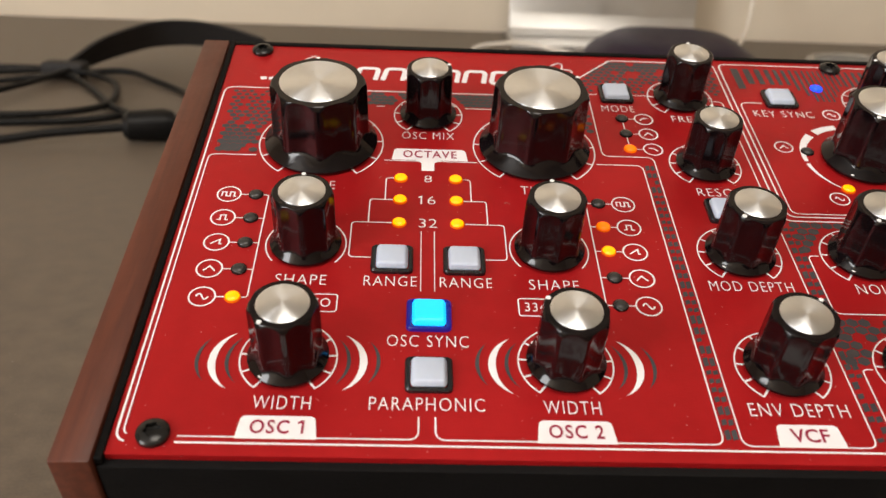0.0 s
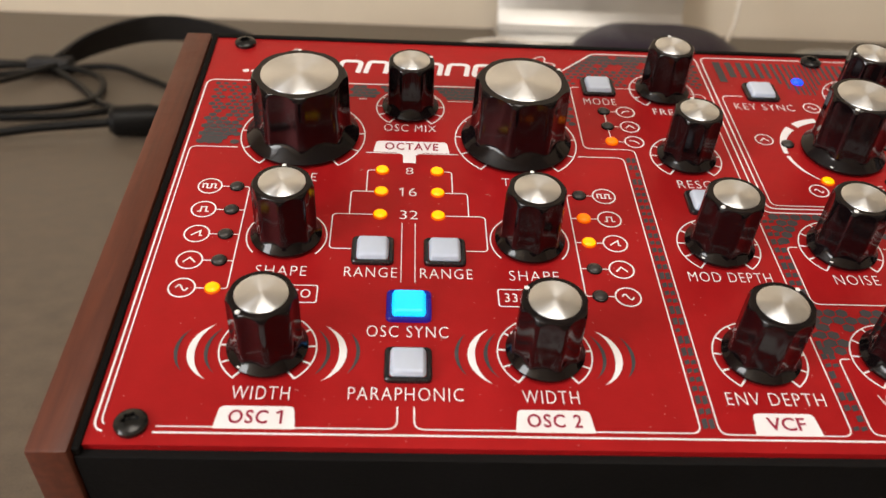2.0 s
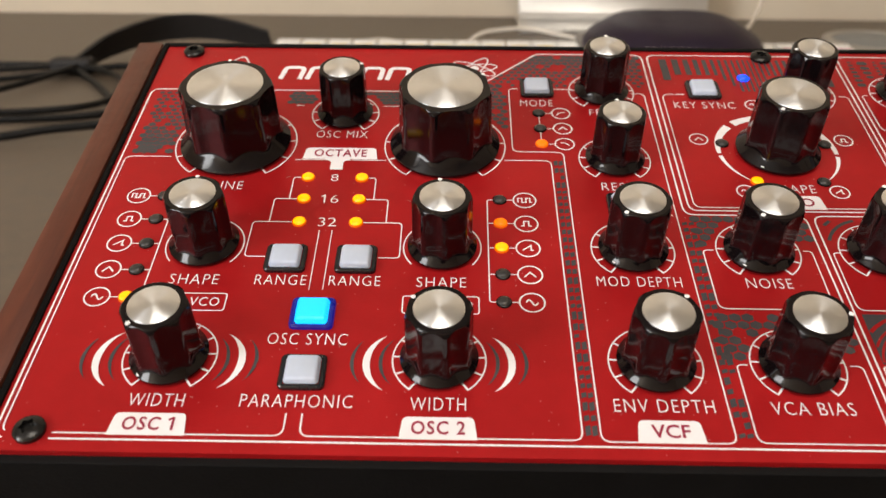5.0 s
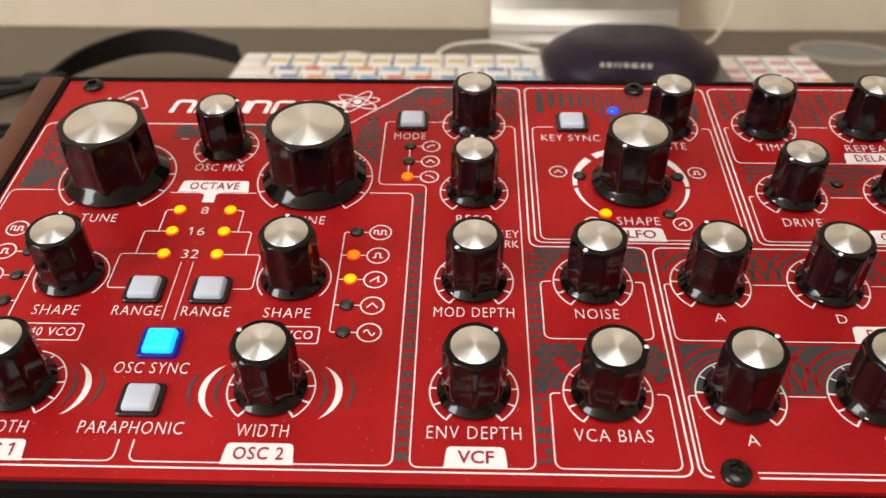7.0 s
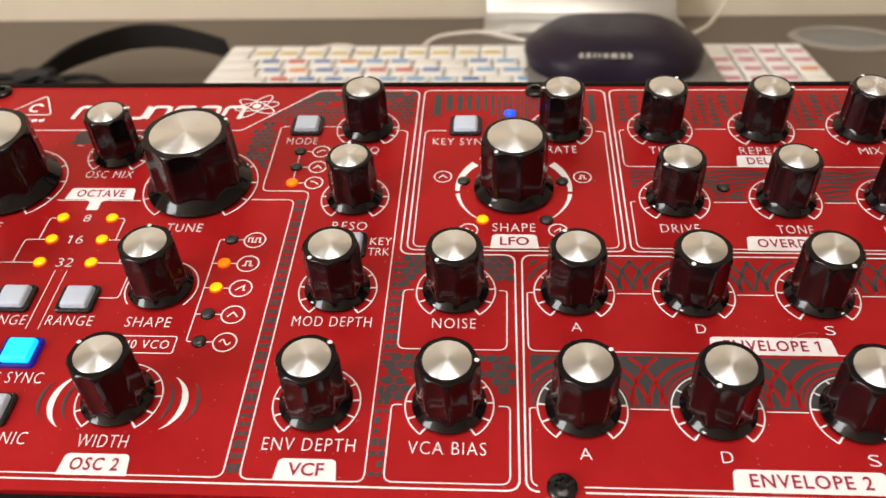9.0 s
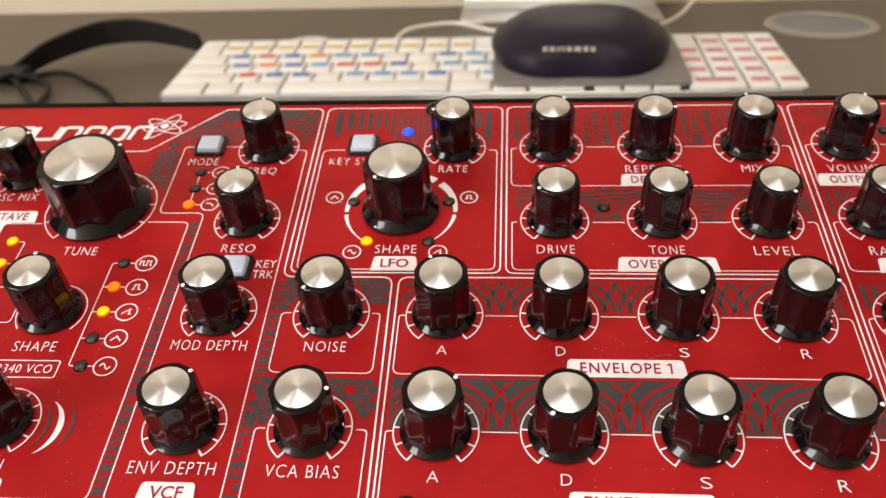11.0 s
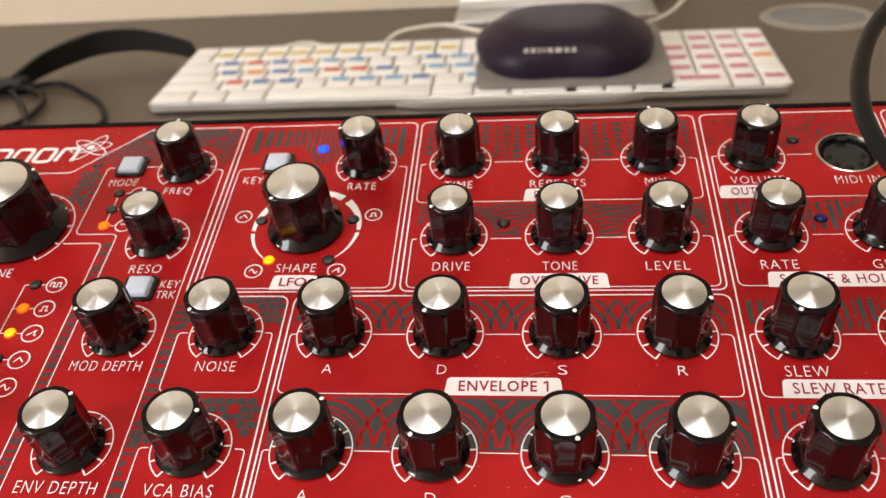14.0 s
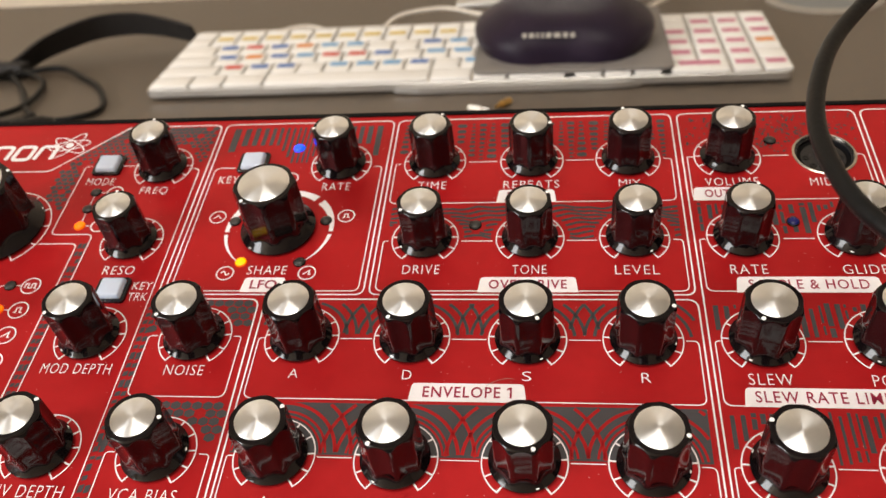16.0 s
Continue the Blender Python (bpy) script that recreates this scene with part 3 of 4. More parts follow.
for yy in LY:
    line([(11.2, yy), (13.1, yy)], 0.3, False, 0)
    line([(89.2, yy), (91.0, yy)], 0.3, False, 0)
for yy in (98.9, 92.5, 86.3):
    line([(99.8, yy), (101.8, yy)], 0.28, False, 0)
line([(98.5, 100.6), (98.5, 87.6)], 0.28, False, 0)
# filter, noise, bias boxes
line([(93.8, 109.6), (91.5, 109.6), (91.5, 83.2), (103.3, 83.2), (103.3, 3.4), (126.0, 3.4), (125.6, 108.0), (122.2, 108.0)], 0.3)
line([(102.4, 109.6), (107.5, 109.6)], 0.28, False, 0)
line([(131.5, 50.6), (129.3, 50.6), (129.3, 34.2), (151.6, 34.2), (151.6, 50.6), (149.8, 50.6)], 0.3)
line([(131.5, 20.4), (129.5, 20.4), (129.5, 3.6), (152.2, 3.6), (152.2, 20.4), (150.0, 20.4)], 0.3)
# modulation, delay, drive boxes
line([(135.8, 107.9), (130.2, 107.9), (130.2, 64.1), (176.8, 64.1), (176.8, 107.6), (174.6, 107.6)], 0.3)
line([(182.0, 108.2), (180.6, 108.2), (180.6, 93.2), (252.6, 93.2), (252.6, 108.6), (250.6, 108.6)], 0.3)
line([(182.0, 80.0), (180.8, 80.0), (180.8, 64.1), (252.8, 64.1), (252.8, 80.0), (250.6, 80.0)], 0.3)
for a, b in ((200.2, 207.8), (225.6, 232.8)):
    line([(a, 108.6), (b, 108.6)], 0.28, False, 0)
    line([(a, 79.9), (b, 79.9)], 0.28, False, 0)
# envelope boxes
line([(157.2, 50.2), (155.9, 50.2), (155.9, 34.2), (253.2, 34.2), (253.2, 50.2), (250.6, 50.2)], 0.3)
line([(157.2, 20.3), (155.9, 20.3), (155.9, 3.5), (253.4, 3.5), (253.4, 20.3), (250.6, 20.3)], 0.3)
for a, b in ((174.9, 182.1), (200.1, 207.8), (225.8, 232.6)):
    line([(a, 50.2), (b, 50.2)], 0.28, False, 0)
    line([(a, 20.4), (b, 20.4)], 0.28, False, 0)
# output, sample and slew boxes
line([(258.0, 109.0), (256.6, 109.0), (256.6, 93.1), (299.8, 93.1), (299.8, 109.0), (297.8, 109.0)], 0.3)
line([(275.4, 109.0), (281.6, 109.0)], 0.28, False, 0)
line([(258.0, 80.0), (256.6, 80.0), (256.6, 64.1), (299.8, 64.1), (299.8, 80.0)], 0.3)
line([(275.6, 80.0), (282.6, 80.0)], 0.28, False, 0)
line([(258.2, 50.3), (256.6, 50.3), (256.6, 34.2), (299.8, 34.2), (299.8, 50.3)], 0.3)
line([(275.6, 50.3), (282.6, 50.3)], 0.28, False, 0)
line([(258.2, 20.4), (256.6, 20.4), (256.6, 3.5), (299.8, 3.5), (299.8, 20.4)], 0.3)
line([(275.6, 20.6), (282.6, 20.6)], 0.28, False, 0)
# boxes of the oscillator type
for bx in (26.6, 75.7):
    line([(bx - 7.4, 31.9), (bx + 7.4, 31.9), (bx + 7.4, 36.4), (bx - 7.4, 36.4)], 0.3, True, 0.6)


# -- wave icons --
def wave_pts(kind, s):
    if kind == "sine":
        return [(s * (i / 10 - 1), s * 0.62 * math.sin(math.pi * (i / 10 - 1) * -1)) for i in range(21)]
    if kind == "tri":
        return [(-s, -0.55 * s), (0, 0.6 * s), (s, -0.55 * s)]
    if kind == "saw":
        return [(-s, -0.5 * s), (0.55 * s, 0.75 * s), (0.55 * s, -0.5 * s), (s, -0.5 * s)]
    if kind == "square":
        return [(-s, -0.6 * s), (-0.45 * s, -0.6 * s), (-0.45 * s, 0.65 * s), (0.45 * s, 0.65 * s), (0.45 * s, -0.6 * s), (s, -0.6 * s)]
    if kind == "pulse":
        return [(-1.25 * s, -0.6 * s), (-1.25 * s, 0.6 * s), (-0.5 * s, 0.6 * s), (-0.5 * s, -0.6 * s), (0.25 * s, -0.6 * s), (0.25 * s, 0.6 * s), (1.0 * s, 0.6 * s), (1.0 * s, -0.6 * s), (1.4 * s, -0.6 * s)]
    if kind == "high":
        return [(-s, -0.6 * s), (-0.5 * s, 0.1 * s), (0.1 * s, 0.45 * s), (s, 0.45 * s)]
    return [(-s, 0.45 * s), (-0.1 * s, 0.45 * s), (0.5 * s, 0.1 * s), (s, -0.6 * s)]


def icon(x, y, kind, r=2.45):
    bm = bmesh.new()
    ribbon(bm, arc(x, y, r, 0, 360, 36)[:-1], 0.34, True)
    ribbon(bm, [(x + a, y + b) for a, b in wave_pts(kind, r * 0.47)], 0.34)
    part("printed_icon", bm, WHITE, panel)


for k, yy in zip(("pulse", "square", "saw", "tri", "sine"), LY):
    icon(8.7, yy, k)
    icon(93.4, yy, k)
for k, yy in zip(("high", "tri", "low"), (98.9, 92.6, 86.4)):
    icon(103.9, yy, k, 2.2)
for k, x, y in (("sine", 142.7, 69.7), ("tri", 135.8, 89.0), ("sine", 152.3, 103.4), ("square", 170.0, 89.0), ("saw", 163.3, 69.8)):
    icon(x, y, k, 2.1)

# crescents round the modulation knob: wide at the top, thin at the foot
for a0, a1, w0, w1 in ((232, 187, 0.2, 1.0), (183, 134, 1.0, 2.1), (126, 98, 2.1, 1.7), (82, 54, 1.7, 2.1), (46, -3, 2.1, 1.0), (-7, -52, 1.0, 0.2)):
    bm = bmesh.new()
    ribbon(bm, arc(153.2, 84.3, 13.6, a0, a1, 18), w0, False, 0.12, w1)
    part("printed_arc", bm, WHITE, panel)


def crescent(x, y, r, half, w, side, material):
    """A moon-shaped mark beside a knob."""
    bm = bmesh.new()
    n = 18
    c = 0 if side > 0 else 180
    out = arc(x, y, r, c - half, c + half, n)
    inn = []
    for i in range(n + 1):
        a = radians(c - half + 2 * half * i / n)
        rr = r - w * math.cos((i / n - 0.5) * math.pi)
        inn.append((x + rr * math.cos(a), y + rr * math.sin(a)))
    a = [bm.verts.new((*p, 0.12)) for p in out]
    b = [bm.verts.new((*p, 0.12)) for p in inn]
    for i in range(n):
        bm.faces.new([v for v in (a[i], a[i + 1], b[i + 1], b[i])])
    part("printed_crescent", bm, material, panel)


for cx in (C[0], C[2]):
    for side in (-1, 1):
        crescent(cx + side * 7.0, 19.7, 6.9, 66, 1.35, side, WHITE)
        crescent(cx + side * 9.6, 19.9, 6.6, 48, 0.7, side, GREY)
        crescent(cx + side * 4.4, 19.9, 6.6, 52, 0.7, side, GREY)


# -- words --
def word(s, x, y, w, h=2.75, material=None, bold=-0.012, name="printed_word"):
    hang(name, text_mesh(name, s, w, h, material or WHITE, bold), panel, x, y, 0.2)


for s, x, y, w in (
    ("WIDTH", C[0], 10.6, 9.7), ("WIDTH", C[2], 10.6, 9.7), ("SHAPE", C[0], 40.2, 9.8), ("SHAPE", C[2], 40.2, 9.8),
    ("TUNE", C[0], 69.6, 8.6), ("TUNE", C[2], 69.6, 8.6), ("OSC MIX", 51.1, 89.2, 12.2), ("RANGE", 43.8, 40.3, 10.2), ("RANGE", 58.5, 40.3, 10.2),
    ("OSC SYNC", 51.1, 25.0, 14.8), ("PARAPHONIC", 51.0, 10.8, 19.6), ("MODE", 98.2, 103.2, 8.1), ("FREQ", C[3], 99.5, 7.8), ("RESO", C[3], 70.7, 8.2),
    ("KEY", 122.8, 65.6, 4.9), ("TRK", 122.6, 62.2, 4.9), ("MOD DEPTH", C[3], 41.1, 16.8), ("ENV DEPTH", C[3], 10.9, 17.4), ("NOISE", C[4], 41.1, 9.1),
    ("VCA BIAS", C[4], 10.8, 14.4), ("KEY SYNC", 140.0, 103.1, 15.1), ("RATE", 165.5, 99.9, 7.5), ("SHAPE", 153.2, 70.6, 9.9),
    ("TIME", C[6], 99.7, 7.4), ("REPEATS", C[7], 99.6, 14.2), ("MIX", C[8], 99.6, 5.5), ("DRIVE", C[6], 70.7, 8.9), ("TONE", C[7], 70.6, 8.1), ("LEVEL", C[8], 70.4, 10.0),
    ("VOLUME", C[9], 99.5, 13.0), ("MIDI IN", 290.4, 99.0, 10.6), ("RATE", C[9], 70.5, 8.2), ("GLIDE", C[10], 70.4, 9.6), ("SLEW", C[9], 40.6, 8.8), ("PORTA", C[10], 40.6, 10.6),
    ("A", C[5], 40.6, 2.2), ("D", C[6], 40.6, 2.0), ("S", C[7], 40.6, 2.0), ("R", C[8], 40.6, 2.0),
    ("A", C[5], 10.3, 2.3), ("D", C[6], 10.3, 2.1), ("S", C[7], 10.3, 2.1), ("R", C[8], 10.3, 2.1),
    ("8", 51.1, 72.7, 1.7), ("16", 51.1, 65.3, 3.2), ("32", 51.1, 57.7, 3.8)):
    word(s, x, y, w, 2.4 if s in ("KEY", "TRK") or len(s) == 1 else 2.75)
for bx in (26.6, 75.7):
    word("3340 VCO", bx, 34.15, 12.4, 2.3, None, 0.0)


def tag(s, x, y, w, tw, h=4.6, name="printed_tag"):
    """White section tag with the name in red."""
    bm = bmesh.new()
    pts = [(x - w / 2 - 0.35, y), (x + w / 2 + 0.35, y), (x + w / 2 - 0.2, y + h), (x - w / 2 + 0.2, y + h)]
    poly(bm, [tuple(pts[0])] + [tuple(pts[1])] + [tuple(p) for p in rounded([pts[1], pts[2], pts[3], pts[0]], 1.1, False)[1:-1]], 0.14)
    part(name, bm, WHITE, panel)
    hang("printed_word", text_mesh("printed_word", s, tw, 2.75, INK, 0.006 if "M" in s else 0.014), panel, x, y + h / 2 + 0.05, 0.24)


tag("OSC 1", 26.4, 3.3, 12.6, 8.8)
tag("OSC 2", 75.8, 3.3, 12.6, 9.2)
tag("VCF", 115.2, 3.3, 10.9, 6.6)
tag("LFO", 153.3, 63.7, 10.4, 6.6)
tag("ENVELOPE 1", 204.4, 34.0, 24.2, 18.8)
tag("ENVELOPE 2", 204.7, 3.3, 26.6, 21.0)
tag("DELAY", 215.6, 93.1, 14.4, 9.6)
tag("OVERDRIVE", 216.5, 63.7, 22.4, 18.0)
tag("OUTPUT", 265.2, 93.0, 16.6, 11.4)
tag("SAMPLE & HOLD", 278.6, 63.7, 30.6, 25.6)
tag("SLEW RATE LIMITER", 278.6, 34.0, 35.4, 31.5)
bm = bmesh.new()
poly(bm, [(49.6, 75.7), (52.5, 75.7), (52.5, 78.6), (54.2, 79.7), (47.9, 79.7), (49.6, 78.6)], 0.14)
part("printed_stem", bm, WHITE, panel)
tag("OCTAVE", 51.5, 79.6, 16.6, 12.2, 4.3)
# the short flag at the head of each figure one
for fx, fy, ink in ((49.75, 66.6, WHITE), (26.4 + 4.15, 6.95, INK), (204.4 + 9.15, 37.65, INK)):
    bm = bmesh.new()
    ribbon(bm, [(fx - 0.75, fy - 0.55), (fx, fy - 0.1)], 0.42, False, 0.25)
    part("printed_flag", bm, ink, panel)

# -- maker's mark: plain shapes, a band of rounded bars, an atom of three loops and a triangle --
for i in range(7):
    lx = 32.6 + 6.9 * i
    bm = bmesh.new()
    top, foot = (118.7, 113.1) if i != 2 else (113.4, 119.0)
    lean = 0.8 if top > foot else -0.8
    ribbon(bm, rounded([(lx, foot), (lx + lean + 0.2, top), (lx + 5.8, top), (lx + 5.8 - lean, foot)], 1.3, i == 5), 1.3, i == 5)
    part("maker_bar", bm, WHITE, panel)
bm = bmesh.new()
for a in (12, 58, 150):
    e = [(82.9 + 6.0 * math.cos(t) * math.cos(radians(a)) - 1.9 * math.sin(t) * math.sin(radians(a)), 119.0 + 6.0 * math.cos(t) * math.sin(radians(a)) + 1.9 * math.sin(t) * math.cos(radians(a))) for t in (2 * math.pi * i / 36 for i in range(36))]
    ribbon(bm, e, 0.38, True)
poly(bm, arc(82.9, 119.0, 1.2, 0, 360, 18)[:-1], 0.16)
part("maker_atom", bm, WHITE, panel)
bm = bmesh.new()
ribbon(bm, rounded([(12.2, 115.0), (26.0, 115.0), (21.5, 124.2)], 1.0), 0.42, True)
ribbon(bm, arc(20.6, 118.2, 1.7, 30, 300, 14), 0.8)
for i in range(8):
    ribbon(bm, [(8.8 + 2.1 * i, 112.3), (10.3 + 2.1 * i, 112.6)], 1.3)
part("maker_triangle", bm, WHITE, panel)

# -- grey pattern prints --
rnd = random.Random(5)
KEEP = [(C[0], 85.3, 14.9), (C[2], 85.3, 14.9), (C[1], 97.8, 9.2), (153.2, 84.5, 15.0)] + [(x, y, 9.1) for x in C[3:] for y in (R1, R2, R3, R4)] + [(165.5, R1, 9.1)]


def free(x, y, m=0.0):
    return all((x - a) ** 2 + (y - b) ** 2 > (r + m) ** 2 for a, b, r in KEEP)


def hexes(x0, x1, y0, y1, p=2.3, keep=None, size=None, dens=0.9):
    bm = bmesh.new()
    row = 0
    y = y0 + p / 2
    while y < y1:
        x = x0 + p / 2 + (row % 2) * p / 2
        while x < x1:
            if free(x, y, 0.2) and (keep is None or keep(x, y)) and rnd.random() < dens:
                s = (size(x, y) if size else 1.0) * p * 0.56
                poly(bm, [(x + s * math.cos(radians(60 * k + 30)), y + s * 0.86 * math.sin(radians(60 * k + 30))) for k in range(6)], 0.07)
            x += p
        y += p * 0.80
        row += 1
    return part("printed_pattern", bm, GREY, panel)


hexes(2.8, 18, 81.0, 106.6, 1.9, None, lambda x, y: 1.16 - 0.018 * (y - 81) - 0.008 * x, 0.93)
hexes(36, 68, 101.8, 107.2, 1.7, None, None, 0.95)
hexes(84, 100, 81, 112, 2.0, lambda x, y: x < 90.6 or y > 111, lambda x, y: 0.9, 0.85)
hexes(84, 126, 110.4, 125.6, 1.9, lambda x, y: y < 106 + (x - 80) * 1.05 and (abs(x - 98) > 5 or abs(y - 109.6) > 4.5), lambda x, y: 0.55 + 0.5 * (y - 108) / 18, 0.9)
hexes(128.2, 152.4, 51.4, 60.6, 2.4, None, lambda x, y: 0.95, 0.85)
hexes(127.0, 152.4, 21.2, 33.4, 2.4, None, lambda x, y: 0.95, 0.85)
for x0, x1, y0, y1 in ((100.75, 102.9, 4.5, 80.5), (126.5, 129.1, 4.5, 60)):
    bm = bmesh.new()
    y = y0
    while y < y1:
        hh = rnd.uniform(1.1, 2.4)
        for xx in (x0, (x0 + x1) / 2 + 0.1):
            if rnd.random() < 0.93:
                poly(bm, [(xx, y), (xx + (x1 - x0) * 0.44, y + 0.3), (xx + (x1 - x0) * 0.44, y + hh), (xx, y + hh - 0.3)], 0.08)
        y += hh + 0.7
    part("printed_pattern", bm, GREY, panel)


def bars(x0, x1, y0, y1, wmin, wmax, gap, brk=0.0, jag=0.0):
    bm = bmesh.new()
    x = x0
    while x < x1:
        w = rnd.uniform(wmin, wmax)
        y = y0 + rnd.uniform(0, jag)
        end = y1 - rnd.uniform(0, jag)
        while y < end - 0.4:
            L = rnd.uniform(1.2, 5.0) if rnd.random() < brk else 2.4
            L = min(L, end - y)
            if free(x + w / 2, y + L / 2, 0.3):
                poly(bm, [(x, y), (x + w, y), (x + w, y + L + 0.01), (x, y + L + 0.01)], 0.08)
            y += L + (rnd.uniform(0.3, 0.9) if rnd.random() < brk else 0)
        x += w + gap * rnd.uniform(0.6, 1.5)
    return part("printed_pattern", bm, GREY, panel)


bm = bmesh.new()
x = 131.8
while x < 175.5:
    w = 0.5 + 1.5 * abs((x - 155.0) / 23.0) ** 1.3
    for y in (109.6 + 2.5 * i for i in range(6)):
        if free(x + w / 2, y + 1.25, 0.3) and (abs(x - 140.8) > 4.8 or y > 113):
            poly(bm, [(x, y), (x + w, y), (x + w, y + 2.51), (x, y + 2.51)], 0.08)
    x += w + 0.8 + 0.5 * abs((x - 155.0) / 23.0)
part("printed_pattern", bm, GREY, panel)
bars(257.2, 299.5, 81.0, 92.2, 0.6, 1.4, 1.0, 0.35, 1.2)
bars(257.2, 299.5, 51.2, 60.8, 0.4, 1.2, 0.9, 0.2, 1.2)
bars(257.2, 299.5, 21.4, 33.2, 0.4, 1.2, 0.9, 0.2, 1.2)
# delay dots in columns
bm = bmesh.new()
x, col = 182.2, 0
while x < 252.5:
    s0, s1 = ((0.6, 1.45), (1.4, 0.65), (0.5, 1.0), (1.1, 0.55))[col % 4]
    y = 124.4
    while y > 110.2:
        g = s0 + (s1 - s0) * (124.4 - y) / 14.2
        if free(x, y - g * 0.6, 0.3):
            poly(bm, [(x + g * 0.95 * a, y - g * 0.6 + g * 0.62 * b) for a, b in ((1, 0.5), (0.5, 1), (-0.5, 1), (-1, 0.5), (-1, -0.5), (-0.5, -1), (0.5, -1), (1, -0.5))], 0.08)
        y -= g * 1.25 + 0.7
    x += max(s0, s1) * 1.6 + 1.0
    col += 1
part("printed_pattern", bm, GREY, panel)
# drive waves
bm = bmesh.new()
for i in range(8):
    y0 = 81.3 + i * 1.42
    run = []
    for j in range(150):
        x = 181.6 + j * 0.476
        p = (x, y0 + 0.45 * math.sin(x * 0.35 + i * 0.7) + 0.25 * math.sin(x * 0.9 + i))
        if free(*p, 0.3) and y0 < 92 and math.hypot(x - 203.9, p[1] - 84.6) > 1.8:
            run.append(p)
        elif run:
            if len(run) > 2:
                ribbon(bm, run, 0.75, False, 0.08)
            run = []
    if len(run) > 2:
        ribbon(bm, run, 0.75, False, 0.08)
part("printed_pattern", bm, GREY, panel)
# output specks
bm = bmesh.new()
for i in range(330):
    x, y, s = rnd.uniform(257, 299.5), rnd.uniform(110, 125), rnd.uniform(0.2, 0.5)
    if free(x, y, 0.3) and math.hypot(x - MIDI[0], y - MIDI[1]) > 8.4:
        poly(bm, [(x - s, y), (x, y - s), (x + s, y), (x, y + s)], 0.08)
part("printed_pattern", bm, GREY, panel)
# envelope arches: grey field crossed by red arcs below, grey strokes above
bm = bmesh.new()
poly(bm, [(156.2, 21.0), (253.0, 21.0), (253.0, 33.3), (156.2, 33.3)], 0.05)
part("printed_field", bm, GREY, panel)
def clipped(pts, w, ok, z, material):
    """One stroke for each run of the points that ok() admits."""
    seg = []
    for q in pts + [None]:
        if q is not None and ok(q):
            seg.append(q)
        else:
            if len(seg) > 2:
                bm = bmesh.new()
                ribbon(bm, seg, w, False, z)
                part("printed_arch", bm, material, panel)
            seg = []


for cx in C[5:9]:
    for r, w in ((9.4, 0.45), (10.5, 0.5), (12.5, 0.75), (15.8, 0.75)):
        clipped(arc(cx, 20.5, r, 0, 180, 70), w, lambda q: 156.4 < q[0] < 252.8 and 21.2 < q[1] < 33.1, 0.085, RED)
for cx in C[5:9]:
    for r in (10.3, 12.5, 15.8):
        clipped(arc(cx, 50.4, r, 0, 180, 70), 0.75, lambda q: free(*q, 0.4) and 156.2 < q[0] < 253 and 51.2 < q[1] < 60.4, 0.08, GREY)


# lint and hairs lying on the panel
for hx, hy, hr, ha in ((57.6, 24.0, 0.6, 200), (213.0, 36.5, 3.4, 70), (68.0, 64.5, 0.5, 10), (41.0, 72.4, 0.4, 90), (236.0, 42.0, 0.4, 300)):
    bm = bmesh.new()
    ribbon(bm, [(hx + hr * math.cos(radians(ha + i * 9)) * (1 + 0.05 * i), hy + hr * math.sin(radians(ha + i * 9))) for i in range(14)], 0.07, False, 0.3)
    part("lint_fibre", bm, GROMRIM, panel, "fine grey lint fibre")


# ---- patch cable that loops over the right of the panel ----
def inst(x, y, z):
    return INST @ Vector((x * CM, y * CM, z * CM))


cable = root("patch_cable", pose(0, 0, 0), "thick black rubber patch cable looping over the panel", "cable")
pc = [(35.5, 2.6, 2.6), (34.6, 1.6, 4.6), (32.0, 0.9, 6.0), (29.3, 1.1, 6.2), (27.7, 1.8, 6.1), (26.8, 3.0, 6.0), (26.5, 4.6, 6.0), (26.8, 6.2, 6.0), (27.6, 7.8, 6.0), (29.3, 9.7, 6.0), (32.0, 11.2, 5.6), (34.5, 11.3, 4.4), (35.5, 10.6, 2.6)]
tube([inst(*p) for p in pc], 0.0015, RUBBER, "cable_lead", cable, "", 14, 8)
for px, py in ((35.5, 2.6), (35.5, 10.6)):
    pl = part("plug", lathe([(2.2, 0.2), (3.6, 0.2), (3.6, 1.0), (3.3, 1.2), (3.3, 18), (2.6, 24), (1.9, 27), (0, 27)], 24), RUBBER, cable, "black moulded plug", 35)
    pl.matrix_basis = INST @ pose(px * CM, py * CM, 0)


# ---- keyboard ----
KX, KY, KTILT = 156.0, 502.6, 5.0
kb = root("keyboard", pose(KX * 0.001, KY * 0.001, 0.0132, KTILT, 0, 0), "slim aluminium keyboard with white keys and coloured stickers on table", "keyboard")


def rounded_plate(w, d, r, z0, z1):
    bm = bmesh.new()
    pts = rounded([(-w / 2, -d / 2), (w / 2, -d / 2), (w / 2, d / 2), (-w / 2, d / 2)], r, True, 6)
    rows = [[bm.verts.new((p.x * s, p.y * s2, z)) for p in pts] for s, s2, z in ((0.997, 0.99, z0), (1, 1, z0 + 0.6), (1, 1, z1 - 0.5), (0.998, 0.992, z1))]
    for a, b in zip(rows, rows[1:]):
        for i in range(len(pts)):
            j = (i + 1) % len(pts)
            bm.faces.new((a[i], a[j], b[j], b[i]))
    bm.faces.new(rows[0][::-1])
    bm.faces.new(rows[-1])
    return bm


